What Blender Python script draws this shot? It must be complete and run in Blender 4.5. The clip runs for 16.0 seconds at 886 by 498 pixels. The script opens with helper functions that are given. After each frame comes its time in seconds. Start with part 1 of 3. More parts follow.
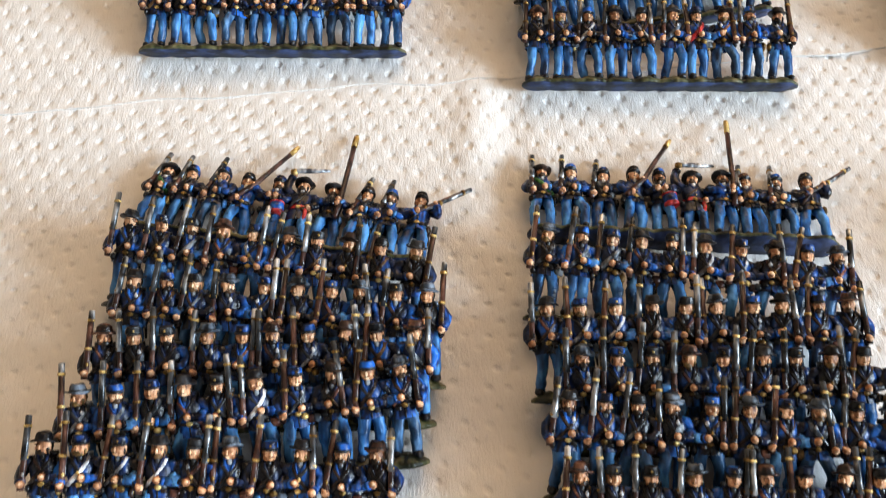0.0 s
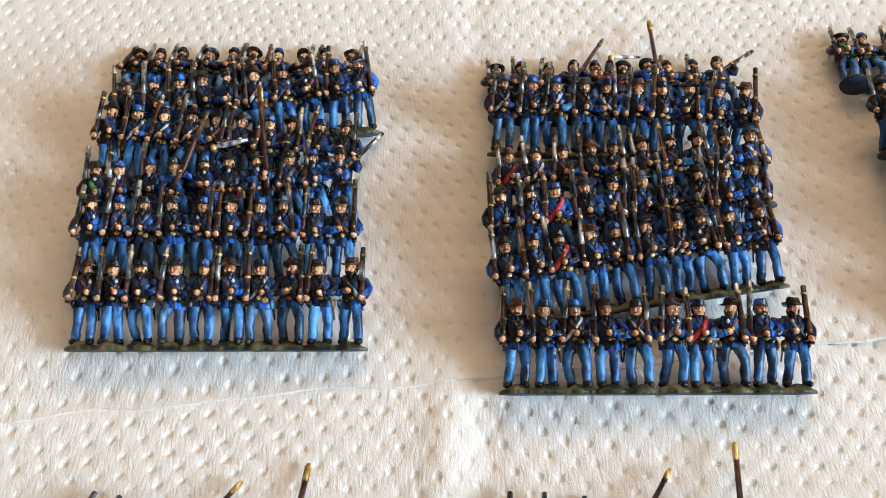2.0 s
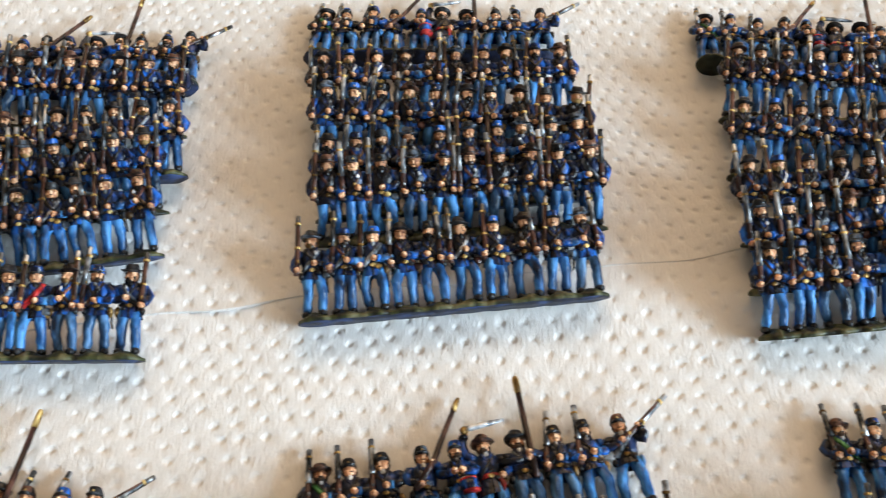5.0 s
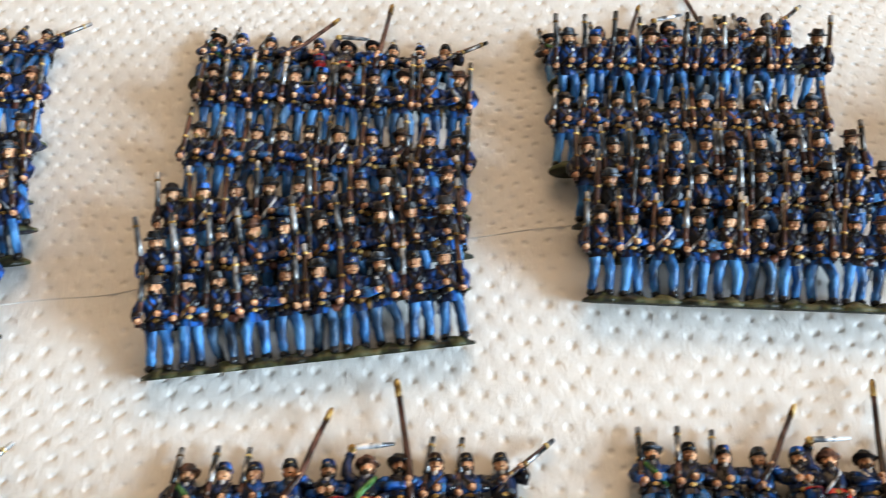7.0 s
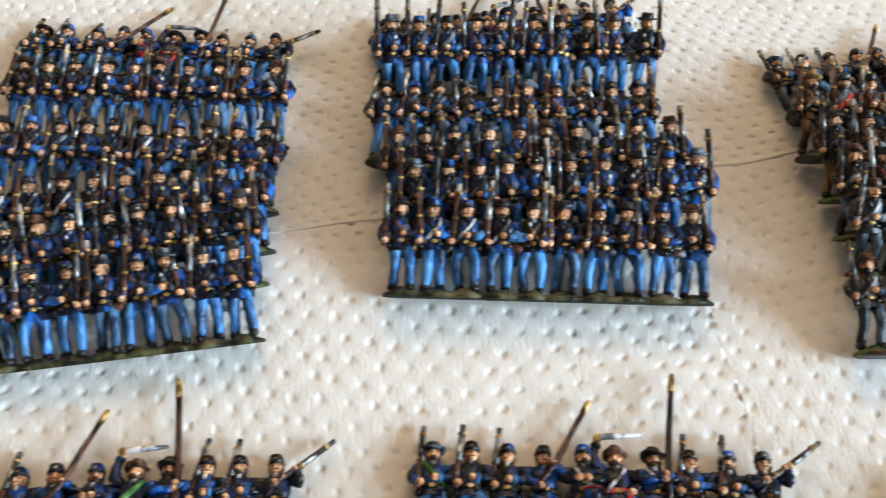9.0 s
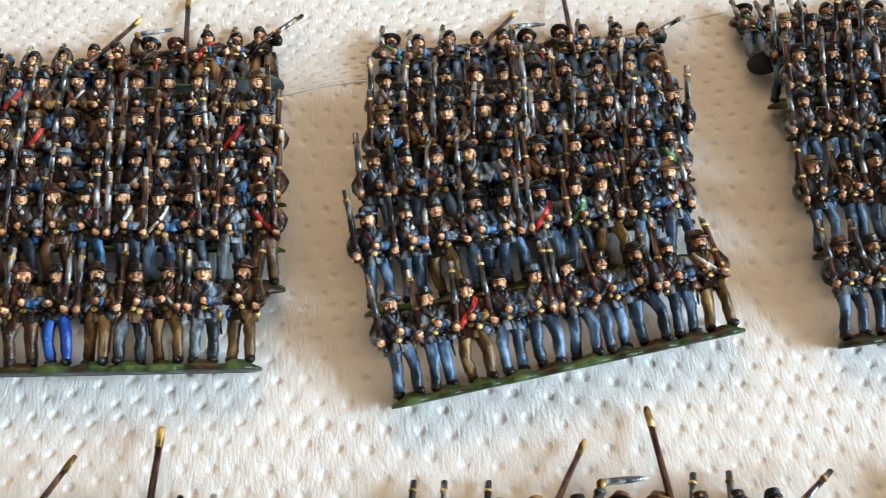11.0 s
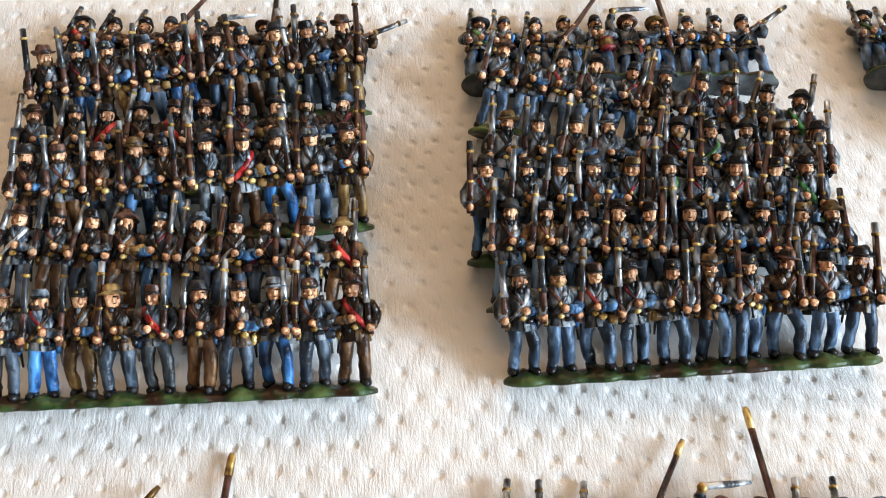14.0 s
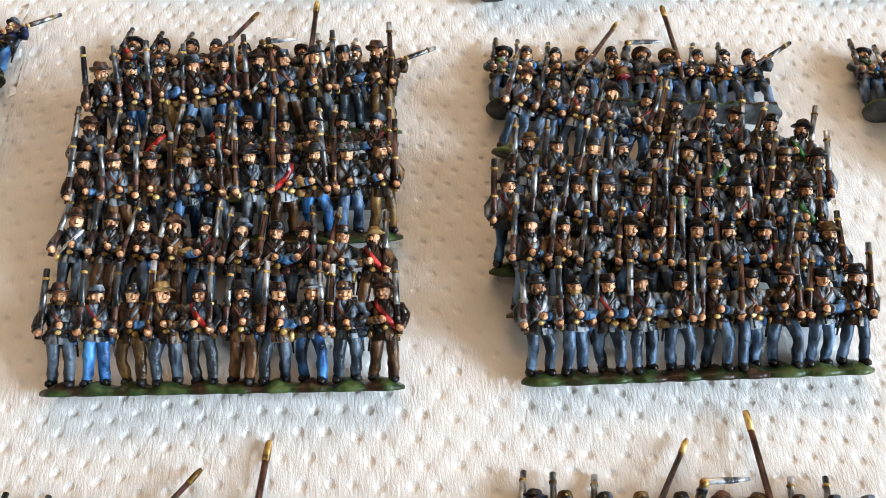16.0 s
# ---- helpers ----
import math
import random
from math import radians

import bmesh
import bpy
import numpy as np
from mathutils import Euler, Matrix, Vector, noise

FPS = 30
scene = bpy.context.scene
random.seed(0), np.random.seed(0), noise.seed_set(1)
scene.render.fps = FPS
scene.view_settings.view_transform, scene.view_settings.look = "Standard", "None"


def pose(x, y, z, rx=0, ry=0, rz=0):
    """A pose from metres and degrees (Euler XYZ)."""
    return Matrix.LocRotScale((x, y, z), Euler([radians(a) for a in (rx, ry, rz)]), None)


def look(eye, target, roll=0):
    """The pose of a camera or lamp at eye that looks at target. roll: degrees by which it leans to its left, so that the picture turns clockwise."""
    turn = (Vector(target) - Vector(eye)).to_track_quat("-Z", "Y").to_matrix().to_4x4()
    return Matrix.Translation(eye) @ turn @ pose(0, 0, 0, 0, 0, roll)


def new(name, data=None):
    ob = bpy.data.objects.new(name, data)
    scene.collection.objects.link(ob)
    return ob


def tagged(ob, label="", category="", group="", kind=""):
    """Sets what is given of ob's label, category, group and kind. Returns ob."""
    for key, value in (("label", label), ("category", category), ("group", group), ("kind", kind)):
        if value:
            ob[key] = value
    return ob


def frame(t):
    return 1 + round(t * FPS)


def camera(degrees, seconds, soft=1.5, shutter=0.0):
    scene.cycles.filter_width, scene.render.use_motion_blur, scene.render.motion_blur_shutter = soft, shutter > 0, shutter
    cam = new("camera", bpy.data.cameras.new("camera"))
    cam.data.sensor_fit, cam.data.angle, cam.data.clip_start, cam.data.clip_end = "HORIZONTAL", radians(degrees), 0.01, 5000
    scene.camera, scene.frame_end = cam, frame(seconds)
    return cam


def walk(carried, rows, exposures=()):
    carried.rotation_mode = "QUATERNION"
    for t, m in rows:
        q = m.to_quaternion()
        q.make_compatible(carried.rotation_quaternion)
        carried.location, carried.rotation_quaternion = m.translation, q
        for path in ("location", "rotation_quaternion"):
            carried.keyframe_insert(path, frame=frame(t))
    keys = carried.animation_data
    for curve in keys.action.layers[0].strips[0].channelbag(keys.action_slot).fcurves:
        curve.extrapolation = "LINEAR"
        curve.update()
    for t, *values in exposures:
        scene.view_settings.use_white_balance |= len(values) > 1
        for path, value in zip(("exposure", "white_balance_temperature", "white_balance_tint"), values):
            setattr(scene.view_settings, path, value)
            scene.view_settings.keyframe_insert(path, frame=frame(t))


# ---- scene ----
MM = 0.001
cam = camera(48.07, 16.0, soft=1.0, shutter=0.28)
# seconds, eye x y z in metres, turns about x y z in degrees
PATH = [
    (0, 0.06778, -0.16615, 0.15816, 35.45, 0.03, -0.00),
    (0.5, 0.06708, -0.14606, 0.16152, 35.12, -0.01, 0.38),
    (1, 0.07203, -0.13081, 0.16903, 35.25, -0.05, 0.38),
    (1.5, 0.07443, -0.11522, 0.16863, 35.66, 0.32, 0.21),
    (2, 0.07691, -0.10070, 0.17109, 36.13, 0.96, -0.06),
    (2.5, 0.08499, -0.10425, 0.17026, 36.46, 1.40, -0.21),
    (3, 0.10651, -0.10598, 0.17210, 36.36, 1.45, -0.38),
    (3.5, 0.12514, -0.10731, 0.16834, 36.70, 1.19, -0.40),
    (3.7, 0.13572, -0.10571, 0.16667, 36.85, 0.97, -0.29),
    (5.8, 0.24162, -0.10810, 0.16098, 37.05, 0.99, -0.94),
    (6, 0.25230, -0.10682, 0.16230, 36.82, 0.67, -1.35),
    (6.5, 0.28014, -0.10533, 0.15677, 37.04, 0.21, -1.82),
    (7, 0.30773, -0.10054, 0.15638, 37.43, -0.10, -2.53),
    (7.5, 0.33103, -0.09568, 0.15211, 37.59, -0.39, -2.99),
    (8, 0.32992, -0.09651, 0.15031, 37.48, -0.57, -2.86),
    (8.5, 0.33252, -0.09946, 0.15024, 37.12, -0.53, -2.95),
    (9, 0.34446, -0.09856, 0.15191, 36.98, 0.15, -3.17),
    (9.5, 0.39182, -0.09700, 0.15205, 37.18, 1.16, -4.00),
    (9.6, 0.39900, -0.09625, 0.15065, 37.14, 1.30, -4.26),
    (10, 0.43329, -0.09788, 0.14575, 37.40, 1.01, -4.92),
    (10.2, 0.45369, -0.09764, 0.14269, 37.07, 0.76, -5.20),
    (11.2, 0.50400, -0.10200, 0.14350, 36.80, 0.10, -5.30),
    (12.3, 0.48955, -0.10914, 0.14652, 36.14, -0.85, -5.40),
    (12.5, 0.48758, -0.11620, 0.14493, 35.84, -0.66, -5.17),
    (13, 0.48982, -0.14142, 0.14407, 35.07, 0.04, -4.62),
    (13.5, 0.48774, -0.17083, 0.14185, 34.55, -0.12, -4.49),
    (14, 0.48523, -0.18800, 0.14211, 33.36, -0.42, -4.12),
    (14.5, 0.48412, -0.19175, 0.14584, 33.31, -0.60, -3.45),
    (15, 0.48355, -0.19571, 0.14562, 34.42, -0.62, -2.68),
    (15.5, 0.48172, -0.19659, 0.15074, 34.80, -0.77, -2.62),
    (16, 0.48142, -0.19775, 0.15056, 35.06, -0.88, -2.75),
]
# seconds, stops, white balance in kelvin and tint
EXPOSURE = [(0.0, 0.09, 6590, 10), (1.5, 0.02, 6510, 10), (2.5, -0.05, 6390, 7), (6.5, 0.03, 6370, 7), (7.5, -0.04, 6370, 7), (8.5, -0.11, 6340, 6), (10.0, -0.09, 6360, 6),
            (12.5, -0.09, 6400, 8), (13.5, 0.0, 6500, 10), (16.0, -0.06, 6500, 10)]
walk(cam, [(r[0], pose(*r[1:])) for r in PATH], EXPOSURE)

# ---- light: daylight from a side window, warm fill through an assumed window ahead ----
world = bpy.data.worlds.new("sky")
scene.world = world
world.use_nodes = True
sky = world.node_tree.nodes.new("ShaderNodeTexSky")
sky.sky_type, sky.sun_disc = "NISHITA", False
sky.sun_elevation, sky.sun_rotation = radians(35), radians(120)
backdrop = world.node_tree.nodes["Background"]
backdrop.inputs["Strength"].default_value = 0.1
world.node_tree.links.new(sky.outputs["Color"], backdrop.inputs["Color"])


def area_lamp(name, eye, target, w, h, watts, color):
    data = bpy.data.lights.new(name, "AREA")
    data.shape, data.size, data.size_y, data.energy, data.color = "RECTANGLE", w, h, watts, color
    ob = new(name, data)
    ob.matrix_world = look(eye, target)
    return ob


ROOM = (-1.6, 4.0, -2.9, 1.5, -0.75, 2.45)   # x, x, y, y, floor, ceiling
WINDOW_E = (-2.58, -0.52, 0.76, 2.34)        # y, y, z, z of the opening in the east wall, open to the blue sky
WINDOW_N = (-0.25, 1.55, 0.85, 2.15)         # x, x, z, z of an added opening in the north wall, for warm fill
ym, zm = (WINDOW_E[0] + WINDOW_E[1]) / 2, (WINDOW_E[2] + WINDOW_E[3]) / 2
area_lamp("window_daylight", (ROOM[1] + 0.02, ym, zm), (0, ym, zm), WINDOW_E[1] - WINDOW_E[0], WINDOW_E[3] - WINDOW_E[2], 394.0, (0.665, 0.84, 1.0))
xm, zm = (WINDOW_N[0] + WINDOW_N[1]) / 2, (WINDOW_N[2] + WINDOW_N[3]) / 2
area_lamp("window_warm_light", (xm, ROOM[3] + 0.02, zm), (xm, 0, zm), WINDOW_N[1] - WINDOW_N[0], WINDOW_N[3] - WINDOW_N[2], 31.5, (1.0, 0.635, 0.325))


# ---- materials ----
def material(name, rough=0.5, metal=0.0):
    m = bpy.data.materials.new(name)
    m.use_nodes = True
    b = m.node_tree.nodes["Principled BSDF"]
    b.inputs["Roughness"].default_value, b.inputs["Metallic"].default_value = rough, metal
    b.inputs["Specular IOR Level"].default_value = 0.33
    return m, m.node_tree, b


def noise_tex(tree, coord, scale, detail=3.0, rough=0.55):
    n = tree.nodes.new("ShaderNodeTexNoise")
    n.inputs["Scale"].default_value, n.inputs["Detail"].default_value, n.inputs["Roughness"].default_value = scale, detail, rough
    tree.links.new(coord, n.inputs["Vector"])
    return n.outputs["Fac"]


def ramp(tree, fac, stops):
    r = tree.nodes.new("ShaderNodeValToRGB")
    r.color_ramp.elements[0].position, r.color_ramp.elements[0].color = stops[0][0], (*stops[0][1], 1)
    r.color_ramp.elements[1].position, r.color_ramp.elements[1].color = stops[-1][0], (*stops[-1][1], 1)
    for p, c in stops[1:-1]:
        r.color_ramp.elements.new(p).color = (*c, 1)
    tree.links.new(fac, r.inputs["Fac"])
    return r.outputs["Color"]


def bump(tree, b, height, strength, distance):
    n = tree.nodes.new("ShaderNodeBump")
    n.inputs["Strength"].default_value, n.inputs["Distance"].default_value = strength, distance
    tree.links.new(height, n.inputs["Height"])
    tree.links.new(n.outputs["Normal"], b.inputs["Normal"])


def paint(name, dark, mid, light, rough=0.28, metal=0.0, scale=560.0, low=0.43, relief=0.00022):
    """Hand-brushed model paint: a dark wash, a mid coat and lighter strokes, which differ from piece to piece."""
    m, t, b = material(name, rough, metal)
    tc = t.nodes.new("ShaderNodeTexCoord")
    info = t.nodes.new("ShaderNodeObjectInfo")
    shift = t.nodes.new("ShaderNodeVectorMath")
    shift.operation = "MULTIPLY_ADD"
    comb = t.nodes.new("ShaderNodeCombineXYZ")
    for k in range(3):
        t.links.new(info.outputs["Random"], comb.inputs[k])
    shift.inputs[1].default_value = (0.7, 0.9, 0.4)
    t.links.new(comb.outputs[0], shift.inputs[0])
    t.links.new(tc.outputs["Object"], shift.inputs[2])
    stretch = t.nodes.new("ShaderNodeMapping")
    stretch.inputs["Scale"].default_value = (1.0, 1.0, 0.42)
    t.links.new(shift.outputs[0], stretch.inputs["Vector"])
    coarse = noise_tex(t, stretch.outputs[0], scale, 2.0)
    col = ramp(t, coarse, [(low, dark), (0.51, mid), (0.64, light)])
    hsv = t.nodes.new("ShaderNodeHueSaturation")
    val = t.nodes.new("ShaderNodeMapRange")
    val.inputs["To Min"].default_value, val.inputs["To Max"].default_value = 0.84, 1.38
    t.links.new(info.outputs["Random"], val.inputs["Value"])
    t.links.new(val.outputs[0], hsv.inputs["Value"])
    t.links.new(col, hsv.inputs["Color"])
    t.links.new(hsv.outputs["Color"], b.inputs["Base Color"])
    fine = noise_tex(t, shift.outputs[0], scale * 2.6, 2.0)
    folds = t.nodes.new("ShaderNodeMath")
    folds.operation = "MULTIPLY_ADD"
    folds.inputs[1].default_value = 3.2
    t.links.new(coarse, folds.inputs[0])
    t.links.new(fine, folds.inputs[2])
    bump(t, b, folds.outputs[0], 0.6, relief)
    rr = t.nodes.new("ShaderNodeMapRange")
    rr.inputs["To Min"].default_value, rr.inputs["To Max"].default_value = rough * 0.75, rough * 1.4
    t.links.new(coarse, rr.inputs["Value"])
    t.links.new(rr.outputs[0], b.inputs["Roughness"])
    return m


PAINT = {
    # coats
    "n": paint("paint_navy", (0.0015, 0.003, 0.008), (0.004, 0.015, 0.055), (0.010, 0.066, 0.270)),
    "k": paint("paint_blue_black", (0.002, 0.002, 0.004), (0.004, 0.007, 0.020), (0.014, 0.030, 0.090)),
    "r": paint("paint_royal_blue", (0.002, 0.004, 0.014), (0.006, 0.034, 0.150), (0.016, 0.125, 0.500)),
    "g": paint("paint_grey", (0.007, 0.009, 0.011), (0.064, 0.076, 0.090), (0.260, 0.285, 0.315)),
    "s": paint("paint_slate", (0.004, 0.006, 0.008), (0.030, 0.040, 0.055), (0.140, 0.178, 0.230)),
    "b": paint("paint_brown", (0.006, 0.003, 0.002), (0.036, 0.018, 0.010), (0.155, 0.084, 0.036)),
    "d": paint("paint_dark_brown", (0.003, 0.002, 0.002), (0.011, 0.007, 0.006), (0.046, 0.025, 0.018)),
    "t": paint("paint_tan", (0.020, 0.010, 0.004), (0.105, 0.057, 0.018), (0.290, 0.178, 0.066), rough=0.34, scale=430.0, low=0.33, relief=0.00030),
    # trousers
    "B": paint("paint_sky_blue", (0.002, 0.008, 0.024), (0.022, 0.100, 0.272), (0.080, 0.272, 0.595), rough=0.34, scale=430.0, low=0.33, relief=0.00030),
    "M": paint("paint_mid_blue", (0.003, 0.009, 0.020), (0.022, 0.066, 0.145), (0.090, 0.205, 0.390), rough=0.34, scale=430.0, low=0.33, relief=0.00030),
    "S": paint("paint_slate_blue", (0.004, 0.008, 0.014), (0.036, 0.066, 0.115), (0.155, 0.245, 0.380), rough=0.34, scale=430.0, low=0.33, relief=0.00030),
    "D": paint("paint_dark_slate", (0.003, 0.005, 0.008), (0.018, 0.027, 0.040), (0.085, 0.115, 0.155), rough=0.34, scale=430.0, low=0.33, relief=0.00030),
    "G": paint("paint_dull_grey", (0.006, 0.008, 0.010), (0.040, 0.050, 0.060), (0.190, 0.215, 0.240), rough=0.34, scale=430.0, low=0.33, relief=0.00030),
    "W": paint("paint_russet", (0.010, 0.005, 0.003), (0.070, 0.032, 0.014), (0.200, 0.098, 0.040), rough=0.34, scale=430.0, low=0.33, relief=0.00030),
    "R": paint("paint_bright_blue", (0.005, 0.016, 0.080), (0.015, 0.070, 0.340), (0.040, 0.150, 0.600), rough=0.34, scale=430.0, low=0.33, relief=0.00030),
    # the rest
    "red": paint("paint_red", (0.120, 0.006, 0.006), (0.420, 0.020, 0.022), (0.620, 0.070, 0.060)),
    "hatbrown": paint("paint_hat_brown", (0.008, 0.004, 0.003), (0.045, 0.019, 0.013), (0.150, 0.070, 0.044)),
    "wine": paint("paint_wine_red", (0.020, 0.003, 0.004), (0.110, 0.010, 0.014), (0.300, 0.040, 0.040)),
    "green": paint("paint_leaf_green", (0.010, 0.040, 0.008), (0.030, 0.130, 0.030), (0.110, 0.260, 0.090)),
    "leather": paint("paint_leather", (0.016, 0.006, 0.005), (0.075, 0.026, 0.020), (0.180, 0.075, 0.050)),
    "white": paint("paint_off_white", (0.060, 0.055, 0.055), (0.380, 0.380, 0.390), (0.700, 0.700, 0.705)),
    "skin": paint("paint_skin", (0.110, 0.036, 0.017), (0.470, 0.210, 0.102), (0.820, 0.490, 0.290), 0.38, scale=900.0, low=0.30),
    # lighter skin: highlights on nose, cheeks, chin and thumbs, put into the colour
    "glow": paint("paint_skin_highlight", (0.330, 0.130, 0.058), (0.640, 0.345, 0.180), (0.880, 0.610, 0.390), 0.40, low=0.25),
    "hair": paint("paint_hair_and_eye_shade", (0.006, 0.004, 0.003), (0.022, 0.012, 0.008), (0.060, 0.032, 0.018)),
    "black": paint("paint_black", (0.003, 0.003, 0.004), (0.008, 0.008, 0.010), (0.030, 0.031, 0.034), 0.3),
    "brass": paint("paint_gold", (0.095, 0.050, 0.012), (0.340, 0.205, 0.055), (0.720, 0.530, 0.210), 0.34, 0.35),
    "steel": paint("paint_gunmetal", (0.018, 0.020, 0.022), (0.085, 0.092, 0.102), (0.520, 0.535, 0.555), 0.27, 0.6, 480.0, 0.36, 0.00018),
    "wood": paint("paint_gunstock", (0.014, 0.006, 0.005), (0.045, 0.018, 0.014), (0.110, 0.050, 0.036), 0.3),
    "blade": paint("paint_silver", (0.080, 0.090, 0.105), (0.300, 0.330, 0.370), (0.680, 0.700, 0.730), 0.3, 0.4),
    "turf": paint("paint_turf", (0.008, 0.010, 0.005), (0.040, 0.048, 0.016), (0.130, 0.120, 0.060), 0.42, 0.0, 330.0, relief=0.0005),
    "turf_green": paint("paint_turf_green", (0.030, 0.014, 0.007), (0.015, 0.040, 0.010), (0.075, 0.115, 0.034), 0.36, 0.0, 210.0, 0.40, 0.0006),
    "primer_grey": paint("primer_grey", (0.034, 0.038, 0.040), (0.056, 0.062, 0.066), (0.090, 0.098, 0.104), 0.55, 0.0, 260.0),
    "primer_dark": paint("primer_dark", (0.009, 0.011, 0.006), (0.016, 0.019, 0.011), (0.032, 0.036, 0.022), 0.7, 0.0, 260.0),
    "primer_blue": paint("primer_blue", (0.010, 0.014, 0.030), (0.020, 0.032, 0.080), (0.035, 0.060, 0.160), 0.5, 0.0, 260.0),
}
PAINT["T"] = PAINT["t"]


def paper_material(name, tint):
    m, t, b = material(name, 0.92)
    tc = t.nodes.new("ShaderNodeTexCoord")
    mp = t.nodes.new("ShaderNodeMapping")
    mp.inputs["Scale"].default_value = (1.0, 0.30, 1.0)
    t.links.new(tc.outputs["Object"], mp.inputs["Vector"])
    blotch = noise_tex(t, tc.outputs["Object"], 38.0, 4.0)
    col = ramp(t, blotch, [(0.3, tuple(c * 0.95 for c in tint)), (0.7, tint)])
    t.links.new(col, b.inputs["Base Color"])
    fibre = noise_tex(t, mp.outputs[0], 1900.0, 4.0, 0.65)
    crepe = noise_tex(t, mp.outputs[0], 700.0, 3.0)
    add = t.nodes.new("ShaderNodeMath")
    add.operation = "MULTIPLY_ADD"
    add.inputs[1].default_value = 0.7
    t.links.new(crepe, add.inputs[0])
    t.links.new(fibre, add.inputs[2])
    bump(t, b, add.outputs[0], 1.0, 0.00020)
    b.inputs["Specular IOR Level"].default_value = 0.15
    b.inputs["Sheen Weight"].default_value = 0.1
    return m


def plain(name, a, c, scale, rough, relief=0.0005):
    m, t, b = material(name, rough)
    tc = t.nodes.new("ShaderNodeTexCoord")
    n = noise_tex(t, tc.outputs["Object"], scale, 5.0)
    t.links.new(ramp(t, n, [(0.35, a), (0.65, c)]), b.inputs["Base Color"])
    bump(t, b, noise_tex(t, tc.outputs["Object"], scale * 14, 3.0), 0.3, relief)
    return m


PAPER = paper_material("kitchen_paper", (0.82, 0.805, 0.785))
# warm, dark tones of the unseen room, which set the bounced light
WALL = plain("wall_paint", (0.34, 0.26, 0.18), (0.38, 0.29, 0.20), 3.0, 0.8)
CEIL = plain("ceiling_paint", (0.34, 0.28, 0.22), (0.38, 0.31, 0.25), 3.0, 0.85)
OAK = plain("oak_boards", (0.22, 0.12, 0.055), (0.34, 0.20, 0.10), 9.0, 0.5)


# ---- building helpers: all lengths in millimetres, meshes in metres ----
class Shape:
    def __init__(self):
        self.v, self.f, self.m, self.slots = [], [], [], []

    def slot(self, key):
        if key not in self.slots:
            self.slots.append(key)
        return self.slots.index(key)

    def loft(self, rings, key, caps=True):
        s, n, start = self.slot(key), len(rings[0]), len(self.v)
        for r in rings:
            self.v.extend(tuple(p) for p in r)
        for i in range(len(rings) - 1):
            a, b = start + i * n, start + (i + 1) * n
            for k in range(n):
                j = (k + 1) % n
                self.f.append((a + k, a + j, b + j, b + k))
                self.m.append(s)
        if caps:
            self.f.append(tuple(start + k for k in reversed(range(n))))
            self.f.append(tuple(start + (len(rings) - 1) * n + k for k in range(n)))
            self.m += [s, s]

    def rings(self, levels, key, n=12, caps=True):
        """levels: (cx, cy, z, rx, ry), from low to high."""
        self.loft([[(cx + rx * math.cos(2 * math.pi * k / n), cy + ry * math.sin(2 * math.pi * k / n), z) for k in range(n)]
                   for cx, cy, z, rx, ry in levels], key, caps)

    def tube(self, points, radii, key, n=7, flat=1.0):
        pts = [Vector(p) for p in points]
        rings = []
        for i, p in enumerate(pts):
            d = (pts[min(i + 1, len(pts) - 1)] - pts[max(i - 1, 0)]).normalized()
            side = d.cross(Vector((0, 1, 0)))
            side = side.normalized() if side.length > 0.05 else Vector((1, 0, 0))
            up = side.cross(d).normalized()
            rings.append([p + side * radii[i] * math.cos(2 * math.pi * k / n) + up * radii[i] * flat * math.sin(2 * math.pi * k / n) for k in range(n)])
        self.loft(rings, key)

    def ball(self, c, r, key, n=8, m=5):
        rings = []
        for i in range(m):
            a = math.pi * (0.12 + 0.76 * i / (m - 1)) - math.pi / 2
            rings.append([(c[0] + r[0] * math.cos(a) * math.cos(2 * math.pi * k / n), c[1] + r[1] * math.cos(a) * math.sin(2 * math.pi * k / n),
                           c[2] + r[2] * math.sin(a) / 0.93) for k in range(n)])
        self.loft(rings, key)

    def block(self, lo, hi, key, soft=0.12):
        """A box with chamfered upright edges and a smaller top and bottom."""
        (x0, y0, z0), (x1, y1, z1) = lo, hi
        c = soft * min(x1 - x0, y1 - y0)

        def outline(k, z):
            a, b, d, e = x0 + k, x1 - k, y0 + k, y1 - k
            return [(a + c, d, z), (b - c, d, z), (b, d + c, z), (b, e - c, z), (b - c, e, z), (a + c, e, z), (a, e - c, z), (a, d + c, z)]
        self.loft([outline(c * 0.6, z0), outline(0, z0 + c * 0.6), outline(0, z1 - c * 0.6), outline(c * 0.6, z1)], key)

    def reshape(self):
        """Proportions of the castings: the height of coat hem, collar and crown, and a broad build."""
        self.v = [(x, y, float(np.interp(z, (-5, 0, 6.7, 13.5, 17.0, 40.0), (-5, 0, 7.05, 13.45, 17.1, 39.6)))) for x, y, z in self.v]
        self.v = [(x * 1.14 if abs(x) < 3.5 else x + math.copysign(0.49, x), y, z) for x, y, z in self.v]
        return self

    def mesh(self, name, smooth=True, scale=MM):
        me = bpy.data.meshes.new(name)
        me.from_pydata([(x * scale, y * scale, z * scale) for x, y, z in self.v], [], self.f)
        for key in self.slots:
            me.materials.append(PAINT[key] if key in PAINT else key)
        me.polygons.foreach_set("material_index", self.m)
        me.polygons.foreach_set("use_smooth", [smooth] * len(me.polygons))
        me.validate()
        return me


def part(name, mesh, parent, m=None, label=""):
    ob = new(name, mesh)
    ob.parent = parent
    if m is not None:
        ob.matrix_local = m
    return tagged(ob, label)


